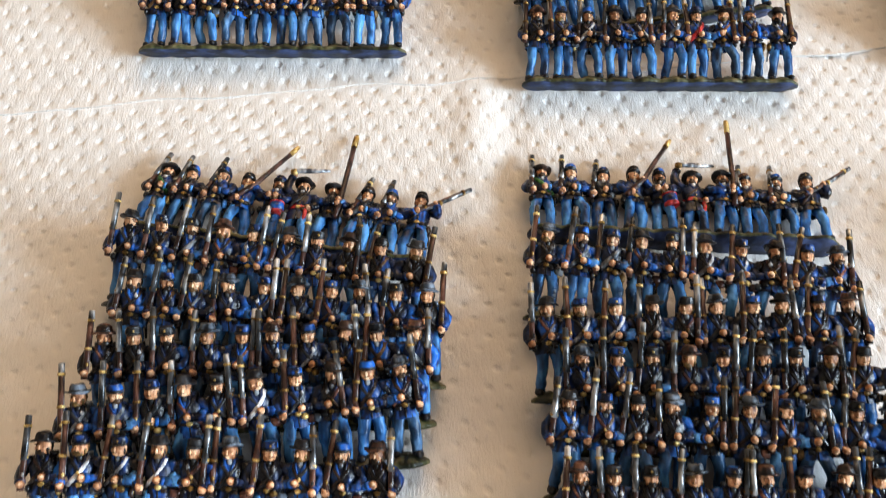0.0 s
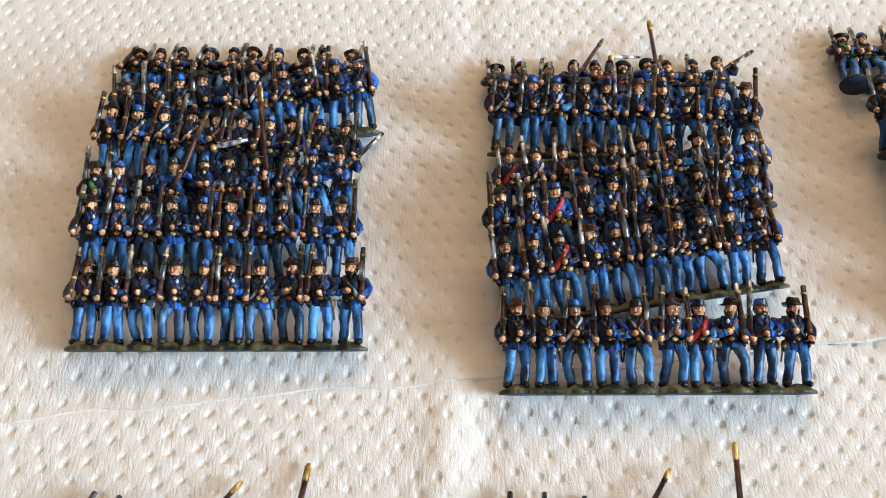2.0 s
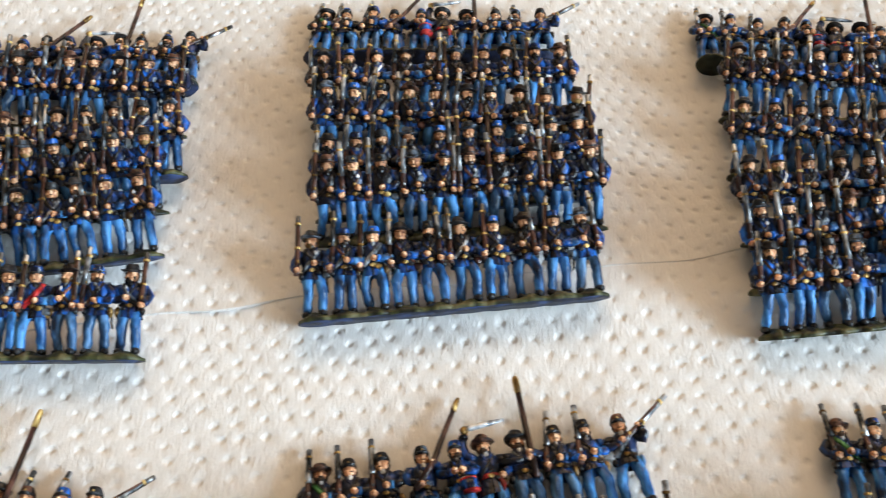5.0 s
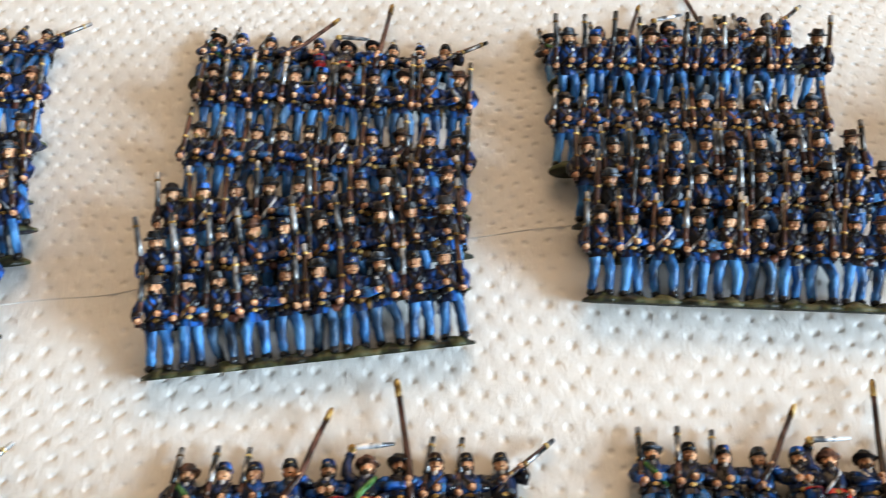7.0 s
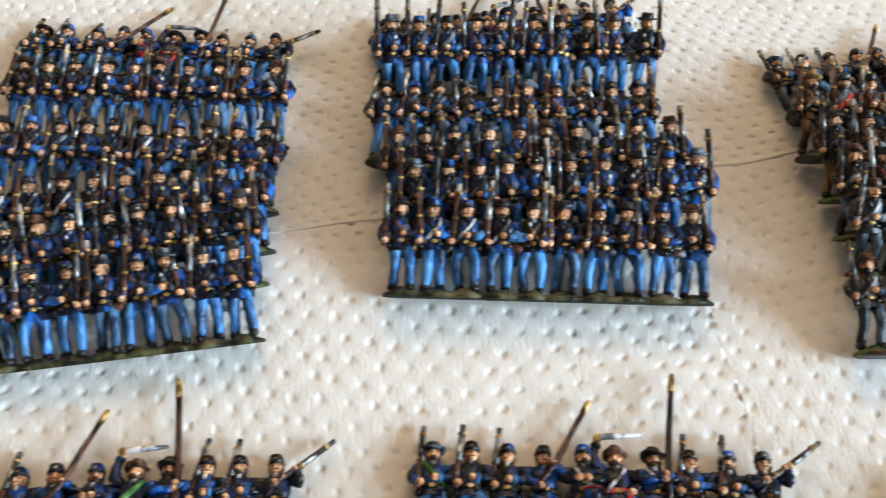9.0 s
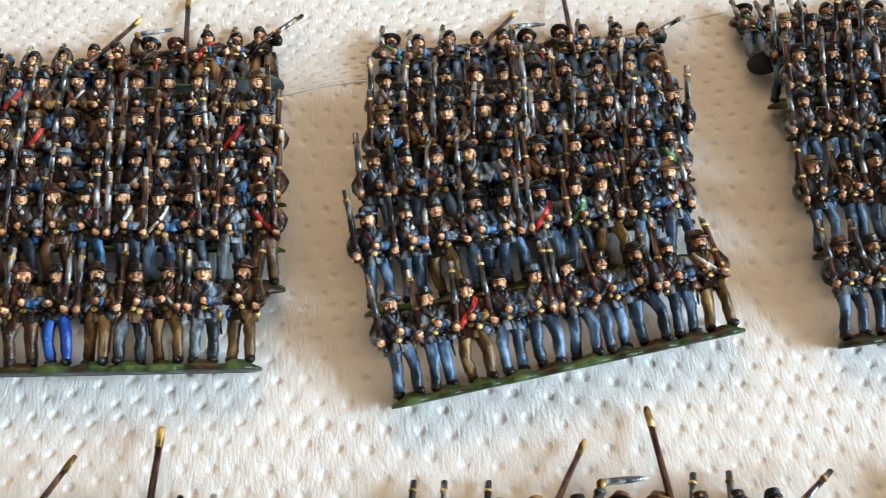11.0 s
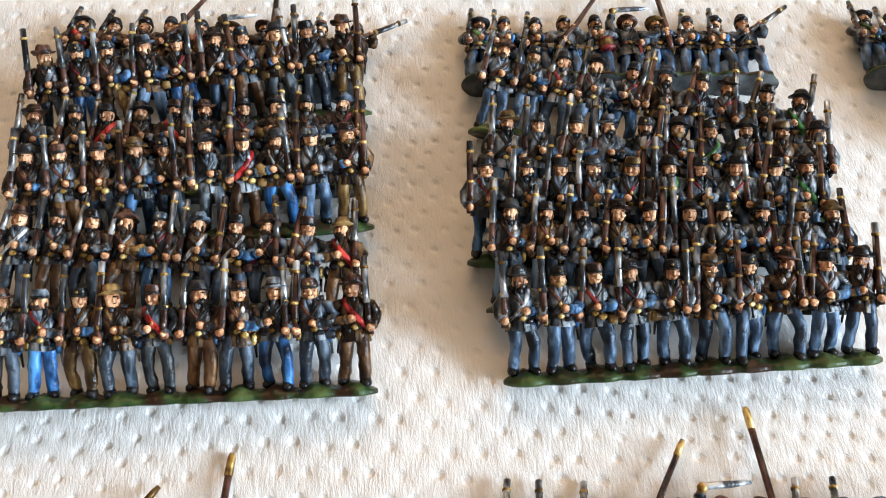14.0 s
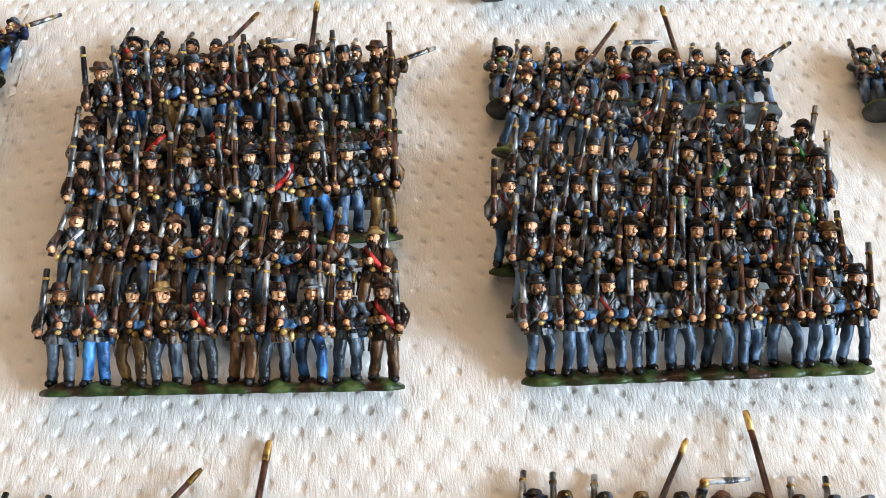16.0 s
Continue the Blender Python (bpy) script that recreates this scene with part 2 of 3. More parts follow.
# ---- an assumed, unseen room round the table ----
def slab(name, lo, hi, mat, label, category, kind="structure"):
    s = Shape()
    s.block(lo, hi, mat, 0.02)
    return tagged(new(name, s.mesh(name, False, 1.0)), label, category, "", kind)


X0, X1, Y0, Y1, Z0, Z1 = ROOM
slab("floor", (X0 - 0.2, Y0 - 0.2, Z0 - 0.1), (X1 + 0.2, Y1 + 0.2, Z0), OAK, "plain oak floor under the table", "floor")
slab("ceiling", (X0 - 0.2, Y0 - 0.2, Z1), (X1 + 0.2, Y1 + 0.2, Z1 + 0.1), CEIL, "plain brown ceiling", "ceiling")
slab("wall_west", (X0 - 0.15, Y0, Z0), (X0, Y1, Z1), WALL, "plain warm brown wall", "wall")
slab("wall_south", (X0 - 0.15, Y0 - 0.15, Z0), (X1 + 0.15, Y0, Z1), WALL, "plain warm brown wall", "wall")


def pierced_wall(name, along, at, lo, hi, opening):
    """A wall of four panels round one window opening; along: the axis it runs on."""
    wall = tagged(new(name), "plain warm brown wall with a window opening", "wall", "", "structure")
    a, b, c, d = opening
    for u0, u1, z0, z1 in ((lo, a, Z0, Z1), (b, hi, Z0, Z1), (a, b, Z0, c), (a, b, d, Z1)):
        s = Shape()
        if along == "y":
            s.block((at, u0, z0), (at + 0.15, u1, z1), WALL, 0.01)
        else:
            s.block((u0, at, z0), (u1, at + 0.15, z1), WALL, 0.01)
        part("wall_panel", s.mesh("wall_panel", False, 1.0), wall)


pierced_wall("wall_east", "y", X1, Y0, Y1, WINDOW_E)
pierced_wall("wall_north", "x", Y1, X0 - 0.15, X1 + 0.15, WINDOW_N)


def table():
    top = tagged(new("table"), "oak table under the spread kitchen paper", "table")
    s = Shape()
    s.block((-0.32, -0.42, -0.0350), (0.98, 0.38, -0.0022), OAK, 0.01)
    part("tabletop", s.mesh("tabletop", False, 1.0), top)
    for x in (-0.24, 0.90):
        for y in (-0.34, 0.30):
            s = Shape()
            s.block((x - 0.03, y - 0.03, Z0), (x + 0.03, y + 0.03, -0.035), OAK, 0.1)
            part("leg", s.mesh("leg", False, 1.0), top)


table()


# ---- kitchen paper: embossed sheets, one overlapping the other along a slanting edge ----
def edge_y(x):
    return -14.4 + 0.083 * x + 0.00009 * x * x + 0.5 * np.sin(x / 23.0) + 0.45 * np.sin(x / 7.0 + 1.0) + 0.3 * np.sin(x / 3.7)


def relief(x, y):
    """Folds, perforation lines and slack of the paper."""
    h = 0.25 * np.sin(x / 37.0 + 0.6 * np.sin(y / 29.0)) + 0.22 * np.sin(y / 31.0 + x / 90.0)
    h += 1.0 * np.exp(-((x - 75.5 - 0.05 * y) / 4.0) ** 2) * np.exp(-((y + 22.0) / 18.0) ** 2) - 0.45 * np.exp(-((x - 82.5) / 3.0) ** 2)
    fold = y + 47.5 + 0.0075 * x - 0.8 * np.sin(x / 60.0)
    h += 0.45 / (1 + np.exp(fold / 0.8)) * np.exp(np.minimum(fold, 0.0) / 16.0) - 0.14 * np.exp(-(fold / 0.9) ** 2)
    low = y + 79.0 - 0.7 * np.sin(x / 45.0)
    h += 0.42 / (1 + np.exp(-low / 0.9)) * np.exp(-np.maximum(low, 0.0) / 12.0) - 0.10 * np.exp(-(low / 0.9) ** 2)
    h += 0.16 * np.sin((x + 2.2 * y) / 9.0) * np.sin((x - 3.0 * y) / 21.0) ** 2
    return h


CELL_X, CELL_Y = 4.5, 3.8          # spacing of the embossed dents
SHOWN = (-50.0, 625.0, -152.0, 114.0)   # x, x, y, y of the stretch that is embossed; beyond it the paper is plain


def paper_sheet(name, label, u0, u1, v0, v1, place, lift, seed, thick=0.0):
    """A sheet of embossed cells in brick rows from v0 to v1. Each cell is a flat rim round a dent with a sloping wall and a flat bottom.
    place(u, v): where the sheet's own coordinates, u from u0 to u1, lie on the table.
    thick: height of the torn first edge, which slopes down to the sheet below."""
    rng = np.random.default_rng(seed)
    cols, rows = int((u1 - u0) / CELL_X), int((v1 - v0) / CELL_Y)
    # outline points of the cells: along the row lines every half cell, and at mid-height between neighbours
    k, r = np.meshgrid(np.arange(2 * cols + 3), np.arange(rows + 1))
    line = np.stack([u0 + (k - 1) * CELL_X / 2, v0 + r * CELL_Y], -1)
    c, q = np.meshgrid(np.arange(cols + 1), np.arange(rows))
    side = np.stack([u0 + (c - 0.5 + 0.5 * (q % 2)) * CELL_X, v0 + (q + 0.5) * CELL_Y], -1)
    start = line.shape[0] * line.shape[1]
    w = line.shape[1]
    c, q = np.meshgrid(np.arange(cols), np.arange(rows))
    c, q = c.reshape(-1), q.reshape(-1)
    first = 2 * c + q % 2
    low, high = q * w + first, (q + 1) * w + first
    sides = start + q * (cols + 1) + c
    rim = np.stack([low, low + 1, low + 2, sides + 1, high + 2, high + 1, high, sides], -1)
    u = u0 + (c + 0.5 * (q % 2)) * CELL_X + rng.uniform(-0.75, 0.75, len(c))
    v = v0 + (q + 0.5) * CELL_Y + rng.uniform(-0.45, 0.45, len(c))
    x, y = place(u, v)
    shown = (x > SHOWN[0]) & (x < SHOWN[1]) & (y > SHOWN[2]) & (y < SHOWN[3])
    turn = np.radians(225.0 + 45.0 * np.arange(8))
    size, deep = rng.uniform(0.85, 1.15, len(c)), rng.uniform(0.62, 1.15, len(c))
    rings, drops = [], []
    for radius, drop in ((1.04, 0.0), (0.86, 0.07), (0.46, 0.315)):
        rings.append(np.stack([(u[:, None] + radius * size[:, None] * np.cos(turn))[shown], (v[:, None] + radius * size[:, None] * np.sin(turn))[shown]], -1))
        drops.append(np.repeat((drop * deep)[shown], 8))
    flat = np.concatenate([line.reshape(-1, 2), side.reshape(-1, 2)] + [g.reshape(-1, 2) for g in rings])
    n = int(shown.sum())
    base = start + side.shape[0] * side.shape[1]
    loops = [rim[shown]] + [base + j * n * 8 + np.arange(n * 8).reshape(n, 8) for j in range(3)]
    faces = rim[~shown].tolist() + loops[3].tolist()
    for outer, inner in zip(loops[:-1], loops[1:]):
        o, i = np.roll(outer, -1, 1), np.roll(inner, -1, 1)
        faces += np.stack([outer, o, i, inner], -1).reshape(-1, 4).tolist()
    x, y = place(flat[:, 0], flat[:, 1])
    z = relief(x, y) + lift(x, y)
    z[base:] -= np.concatenate(drops)
    if thick:
        top, n = np.arange(w), len(x)
        foot = thick * (1.2 + 0.5 * np.sin(x[top] / 3.1))
        x, y = np.concatenate([x, x[top], x[top]]), np.concatenate([y, y[top] - 0.02, y[top] - foot])
        z = np.concatenate([z, z[top], z[top] - thick])
        faces += np.stack([n + w + top[:-1], n + w + top[1:], n + top[1:], n + top[:-1]], -1).tolist()
    me = bpy.data.meshes.new(name)
    me.from_pydata((np.stack([x, y, z], -1) * MM).tolist(), [], faces)
    me.polygons.foreach_set("use_smooth", [True] * len(me.polygons))
    me.materials.append(PAPER)
    me.validate()
    return tagged(new(name, me), label, "kitchen paper", "sheets of kitchen paper")


def seam_x(y):
    """The torn perforation where two sheets meet."""
    return 398.3 - 0.075 * np.clip(y - 3.0, -60.0, 0.0) + 0.35 * np.sin(y / 4.0) + 0.3 * np.sin(y / 9.0 + 1.0)


def lower_place(u, v):
    return u + 4.5 * np.sin(v / 27.0 + 0.4) + 1.5 * np.sin((u + v) / 19.0), v + 5.0 * np.sin(u / 33.0) + 1.6 * np.sin((u - 1.4 * v) / 17.0 + 2.0)


def upper_place(u, v):
    """The first row follows the free edge."""
    x = u + 4.5 * np.sin(v / 25.0 + 1.4) + 1.5 * np.sin((u - v) / 21.0)
    return x, edge_y(x) * np.exp(-v / 90.0) + v + (5.0 * np.sin(u / 29.0 + 1.0) + 1.6 * np.sin((u + 1.4 * v) / 18.0)) * (1 - np.exp(-v / 14.0))


def torn(place, left):
    """The part of a sheet on one side of the perforation; the other side reaches a little under it."""
    def placed(u, v):
        x, y = place(u, v)
        return (np.minimum(x, seam_x(y)) if left else np.maximum(x, seam_x(y) - 3.0)), y
    return placed


def lip(x, y):
    """The free edge of the upper sheets curls up here and there."""
    d = y - edge_y(x)
    curl = 0.01 + 0.08 * np.clip(np.sin(x / 21.0 + 0.4) + 0.5 * np.sin(x / 8.0) - 0.4, 0, 2) + 0.35 * np.exp(-((x - 158.0) / 8.0) ** 2)
    return 0.05 + (0.12 + curl) * np.exp(-d / 3.0)


def tuck(x, y):
    """The lower sheets sink where the upper ones lie on them."""
    return -0.40 * np.clip((y - edge_y(x) - 0.6) / 2.0, 0, 1)


for left, u0, u1 in ((True, -130.0, 412.0), (False, 384.0, 700.0)):
    def raised(x, y, left=left):
        d = x - seam_x(y)
        return 0.10 + 0.13 * np.exp(np.minimum(d, 0.0) / 5.0) if left else 0.10 * np.clip(d / 12.0, 0, 1) - 0.3 * np.clip(-d / 1.5, 0, 1)
    paper_sheet("paper_towel", "creased white embossed kitchen paper spread over the table", u0, u1, -235.0, 55.0 if left else 85.0, torn(lower_place, left),
                lambda x, y: tuck(x, y) + raised(x, y) - 0.1, 5 + left)
    paper_sheet("paper_towel", "white embossed kitchen paper sheet overlapping another along its edge", u0, u1, 0.0, 180.0, torn(upper_place, left),
                lambda x, y: lip(x, y) + raised(x, y) - 0.1, 8 + left, 0.24)


# ---- painted miniature soldiers ----
def slouch_hat(s, key, band, tilt=0.0, wave=0.0):
    """A soft hat: a brim that dips and lifts round the crown, and a dented top."""
    n = 14
    def brim(r, z, k):
        out = []
        for j in range(n):
            a = 2 * math.pi * j / n
            out.append((r * math.cos(a), -0.10 + r * 1.04 * math.sin(a), z + k * (0.22 * math.cos(2 * a + wave) - 0.22 * tilt * math.sin(a))))
        return out
    s.loft([brim(0.9, 15.15, 0), brim(1.74, 15.28, 1.15), brim(1.80, 15.46, 1.15), brim(1.18, 15.54, 0.1),
            brim(1.12, 16.0, 0), brim(1.02, 16.40, 0.1), brim(0.80, 16.64, 0.4), brim(0.3, 16.50, 0)], key)
    s.rings([(0, -0.10, 15.54, 1.23, 1.27), (0, -0.10, 15.82, 1.19, 1.23)], band, n, False)


def kepi(s, key, band, badge=True):
    s.rings([(0, 0.05, 15.02, 1.16, 1.20), (0, 0.0, 15.55, 1.15, 1.20), (0, -0.30, 16.02, 1.0, 1.02), (0, -0.52, 16.28, 0.88, 0.90), (0, -0.50, 16.20, 0.45, 0.46)], key, 12)
    s.rings([(0, -0.85, 14.98, 1.02, 1.15), (0, -0.80, 15.18, 0.98, 1.10)], "black", 12)
    s.rings([(0, 0.05, 15.12, 1.20, 1.24), (0, 0.03, 15.36, 1.20, 1.24)], band, 12, False)
    if badge:
        s.ball((0, -1.28, 15.62), (0.22, 0.10, 0.18), "brass", 6, 3)


def musket(s, butt, muzzle, steel_front=True, bands=(0.46, 0.84)):
    a, b = Vector(butt), Vector(muzzle)
    at = lambda f, off=(0, 0, 0): a.lerp(b, f) + Vector(off)
    s.tube([at(0.03), at(0.13), at(0.22), at(0.30), at(0.86)], [0.46, 0.54, 0.44, 0.45, 0.38], "wood", 7, 0.85)
    y = -0.22 if steel_front else 0.16
    s.tube([at(0.44 if steel_front else 0.24, (0, y, 0)), at(0.6, (0, y, 0)), at(0.99, (0, y * 0.8, 0)), at(1.0, (0, y * 0.8, 0))], [0.49, 0.47, 0.45, 0.32], "steel", 7)
    for f in bands:
        s.tube([at(f, (0, y * 0.5, 0)), at(f + 0.035, (0, y * 0.5, 0))], [0.57, 0.57], "brass", 7)
    s.ball(at(0.25, (0.12, -0.35, 0)), (0.24, 0.2, 0.34), "brass" if not steel_front else "steel", 6, 4)


def arm(s, points, key, cuff, hand=True, fore=""):
    """A sleeve from the shoulder over the elbow to the wrist, with a cuff, a fist and its thumb; fore: another colour below the elbow."""
    p = [Vector(q) for q in points]
    shoulder = p[0] + Vector((-0.35 * math.copysign(1, p[0].x), 0.0, -0.30))
    s.tube([shoulder, p[0].lerp(p[1], 0.30), p[0].lerp(p[1], 0.72), p[1], p[1].lerp(p[2], 0.5), p[2], p[3]], [0.72, 0.90, 0.84, 0.90, 0.84, 0.76, 0.66], key, 7)
    d = (p[3] - p[2]).normalized()
    s.tube([p[3] - d * 0.42, p[3] + d * 0.08], [0.80, 0.76], cuff, 7)
    if fore:
        s.tube([p[1].lerp(p[2], 0.25), p[1].lerp(p[2], 0.7), p[2], p[3] - d * 0.1], [0.86, 0.92, 0.86, 0.76], fore, 7)
    if hand:
        s.ball(p[3] + d * 0.48, (0.63, 0.60, 0.62), "skin", 7, 4)
        s.ball(p[3] + d * 0.52 + Vector((0.0, -0.40, 0.18)), (0.46, 0.28, 0.32), "glow", 6, 3)


def legs(s, key, spread, bend, n=8, seed=0):
    """bend: above 0 the figure's left leg steps forward, below 0 the right one."""
    rng = random.Random(seed * 7 + 1)
    for side in (-1, 1):
        k = max(0.0, bend * side)
        back = max(0.0, -bend * side)
        foot = Vector((side * (0.80 + spread + 0.30 * k) + rng.uniform(-0.15, 0.15), 0.55 - 1.5 * k + 0.8 * back, 0))
        knee = Vector((side * (1.00 + 0.50 * spread + 0.50 * k) + rng.uniform(-0.42, 0.42), -0.25 - 1.2 * k + 0.2 * back, 4.2 + 0.4 * k))
        hip = Vector((side * 0.82, 0.05, 7.7))
        points, radii = [], []
        for f in (0.14, 0.26, 0.42, 0.62, 0.86):
            points.append(foot.lerp(knee, f) + Vector((rng.uniform(-0.07, 0.07), 0.12 * math.sin(math.pi * f), 0)))
            radii.append((0.78, 0.72, 0.84, 0.82, 0.80)[len(radii)] * rng.uniform(0.90, 1.08))
        for f in (0.1, 0.4, 0.7, 1.0):
            points.append(knee.lerp(hip, f) + Vector((rng.uniform(-0.06, 0.06), -0.10 * math.sin(math.pi * f), 0)))
            radii.append((0.92, 0.90, 1.04, 1.05)[len(radii) - 5] * rng.uniform(0.92, 1.06))
        s.tube(points, radii, key, n)
        s.ball(knee + Vector((0.0, -0.46, 0.15)), (0.46, 0.40, 0.56), key, 7, 4)
        s.ball(foot + Vector((side * 0.16, -0.62, 0.42)), (0.72, 1.18, 0.60), "black", 8, 4)
        s.tube([foot + Vector((0, 0, 0.3)), foot.lerp(knee, 0.24)], [0.80, 0.74], "black", 7)


def torso(s, coat, skirt=6.7, skirt_r=2.0, shirt="white", folds=0.0, hem=""):
    """A coat with a pleated skirt, a belt, a chest that narrows to sloping shoulders, lapels and buttons."""
    n = 14

    def ring(z, rx, ry, pleat, y=0.0):
        out = []
        for k in range(n):
            a = 2 * math.pi * k / n
            r = 1 + pleat * math.cos(5 * a + folds)
            out.append((rx * r * math.cos(a), y + ry * r * math.sin(a), z + 1.5 * pleat * math.sin(3 * a + folds)))
        return out
    s.loft([ring(skirt, skirt_r * 1.10, 1.60, 0.09, 0.05), ring(7.4, skirt_r * 0.98, 1.42, 0.06), ring(8.25, 1.62, 1.16, 0.0)], hem or coat, False)
    s.loft([ring(8.2, 1.62, 1.16, 0.0), ring(9.7, 1.82, 1.36, 0.02, -0.08), ring(11.0, 1.98, 1.46, 0.02, -0.10), ring(11.9, 1.92, 1.32, 0.0, 0.0), ring(12.6, 1.55, 1.10, 0.0, 0.06),
            ring(13.1, 1.05, 0.92, 0.0, 0.08), ring(13.5, 0.82, 0.80, 0.0, 0.08)], coat)
    s.ball((0, -0.98, 12.75), (0.42, 0.30, 0.62), shirt, 7, 4)
    for side in (-1, 1):
        s.tube([(side * 0.72, -0.86, 13.2), (side * 0.62, -1.28, 12.3), (side * 0.12, -1.50, 11.2)], [0.20, 0.22, 0.10], coat, 6, 0.6)
    s.rings([(0, 0, 8.15, 1.80, 1.34), (0, 0, 8.75, 1.79, 1.34)], "black", 12, False)
    s.ball((0, -1.36, 8.45), (0.54, 0.20, 0.42), "brass", 7, 4)
    s.tube([(0.10, -1.56, skirt + 0.05), (0.0, -1.30, 8.1)], [0.14, 0.10], "black", 5)
    s.tube([(0.05, -1.34, 8.8), (0.06, -1.47, 10.0), (0.10, -1.50, 11.2)], [0.08, 0.08, 0.06], "black", 5)
    for z in (9.5, 10.5):
        s.ball((0.20, -1.46, z), (0.14, 0.10, 0.14), "brass", 5, 3)


def head(s, beard, hair="hair", turn=0.0):
    """The face looks aside by turn, in radians."""
    def at(side, depth, z):
        return (side * math.cos(turn) + depth * math.sin(turn), side * math.sin(turn) - depth * math.cos(turn), z)
    s.ball((0, -0.14, 14.46), (1.04, 1.08, 1.26), "skin", 9, 6)
    s.ball(at(0, -0.34, 14.62), (1.10, 0.98, 1.14), hair, 8, 5)
    s.ball(at(0, 1.14, 14.40), (0.22, 0.28, 0.40), "glow", 6, 4)
    # dark brow and eye sockets: the hat brim's shade, put into the colour
    s.ball(at(0, 0.92, 14.90), (0.88, 0.20, 0.15), hair, 7, 3)
    for side in (-1, 1):
        s.ball(at(side * 0.44, 0.92, 14.64), (0.24, 0.12, 0.12), "hair", 5, 3)
        s.ball(at(side * 0.54, 0.80, 14.26), (0.32, 0.26, 0.28), "glow", 6, 3)
    if beard:
        s.ball(at(0, 0.64, 13.68), (0.78, 0.56, 0.60), hair, 7, 4)
        for side in (-1, 1):
            s.ball(at(side * 0.84, 0.35, 14.10), (0.26, 0.45, 0.60), hair, 6, 3)
        s.ball(at(0, 1.10, 14.06), (0.52, 0.20, 0.14), hair, 6, 3)
    else:
        s.ball(at(0, 0.88, 13.74), (0.46, 0.30, 0.30), "glow", 6, 3)
        s.ball(at(0, 1.06, 14.0), (0.38, 0.12, 0.10), "hair", 5, 3)
        for side in (-1, 1):
            s.ball(at(side * 0.94, 0.28, 14.2), (0.20, 0.34, 0.50), hair, 5, 3)


def enlarge_head(s, start):
    """The large heads of the castings, set low between the shoulders: from vertex start on."""
    k = 1.02
    s.v[start:] = [(x * k, (y - 0.1) * k - 0.12, 15.4 + (z - 15.4) * k - 0.20) for x, y, z in s.v[start:]]


def strap(s, key, side, r=0.30):
    s.tube([(side * 1.10, -0.45, 12.95), (side * 0.85, -1.22, 12.0), (side * 0.1, -1.55, 10.7), (-side * 0.9, -1.42, 9.4), (-side * 1.66, -0.85, 8.3)], [r] * 5, key, 6, 0.6)


def gear(s, pack, bottle, side):
    s.block((-1.35, 1.0, 10.0), (1.35, 2.05, 12.7), pack, 0.2)
    s.tube([(-1.5, 1.5, 12.95), (1.5, 1.5, 12.95)], [0.5, 0.5], pack, 8)
    s.ball((side * 2.05, -0.15, 7.3), (0.50, 0.90, 1.0), bottle, 8, 4)
    s.ball((side * 2.30, -0.45, 7.4), (0.22, 0.30, 0.34), "brass" if bottle != "B" else "M", 6, 3)
    s.ball((-side * 1.95, -0.30, 7.5), (0.50, 0.80, 0.72), "black" if pack != "d" else "brass", 7, 4)
    s.block((side * 0.9 - 0.42, -1.62, 7.55), (side * 0.9 + 0.42, -1.20, 8.25), "black" if pack != "black" else "d", 0.25)
    s.tube([(side * 2.0, 0.4, 7.4), (side * 2.3, 0.7, 4.4)], [0.26, 0.15], "steel", 5)


# pose: hat (s slouch, k kepi), place of the trigger hand, place of the muzzle, barrel in front, leg spread, step, beard, sway
POSES = [("s", -2.7, -2.0, 1, 0.45, 0.35, 1, 0.0), ("k", -2.5, -1.9, 1, 0.35, -0.25, 1, 0.1), ("k", -2.3, -1.5, 1, 0.30, 0.55, 0, -0.1),
         ("s", -2.5, -1.7, 1, 0.45, -0.5, 1, 0.15), ("k", 1.9, 1.9, 1, 0.35, 0.3, 0, -0.15), ("s", -2.5, -1.8, 1, 0.40, 0.7, 1, 0.1),
         ("k", -2.3, -1.5, 0, 0.35, -0.7, 0, 0.0), ("s", 2.3, 0.9, 1, 0.50, 0.5, 1, -0.2), ("k", -2.4, -1.4, 0, 0.35, -0.2, 0, 0.1), ("s", 2.2, 2.0, 0, 0.60, 0.4, 1, 0.1)]


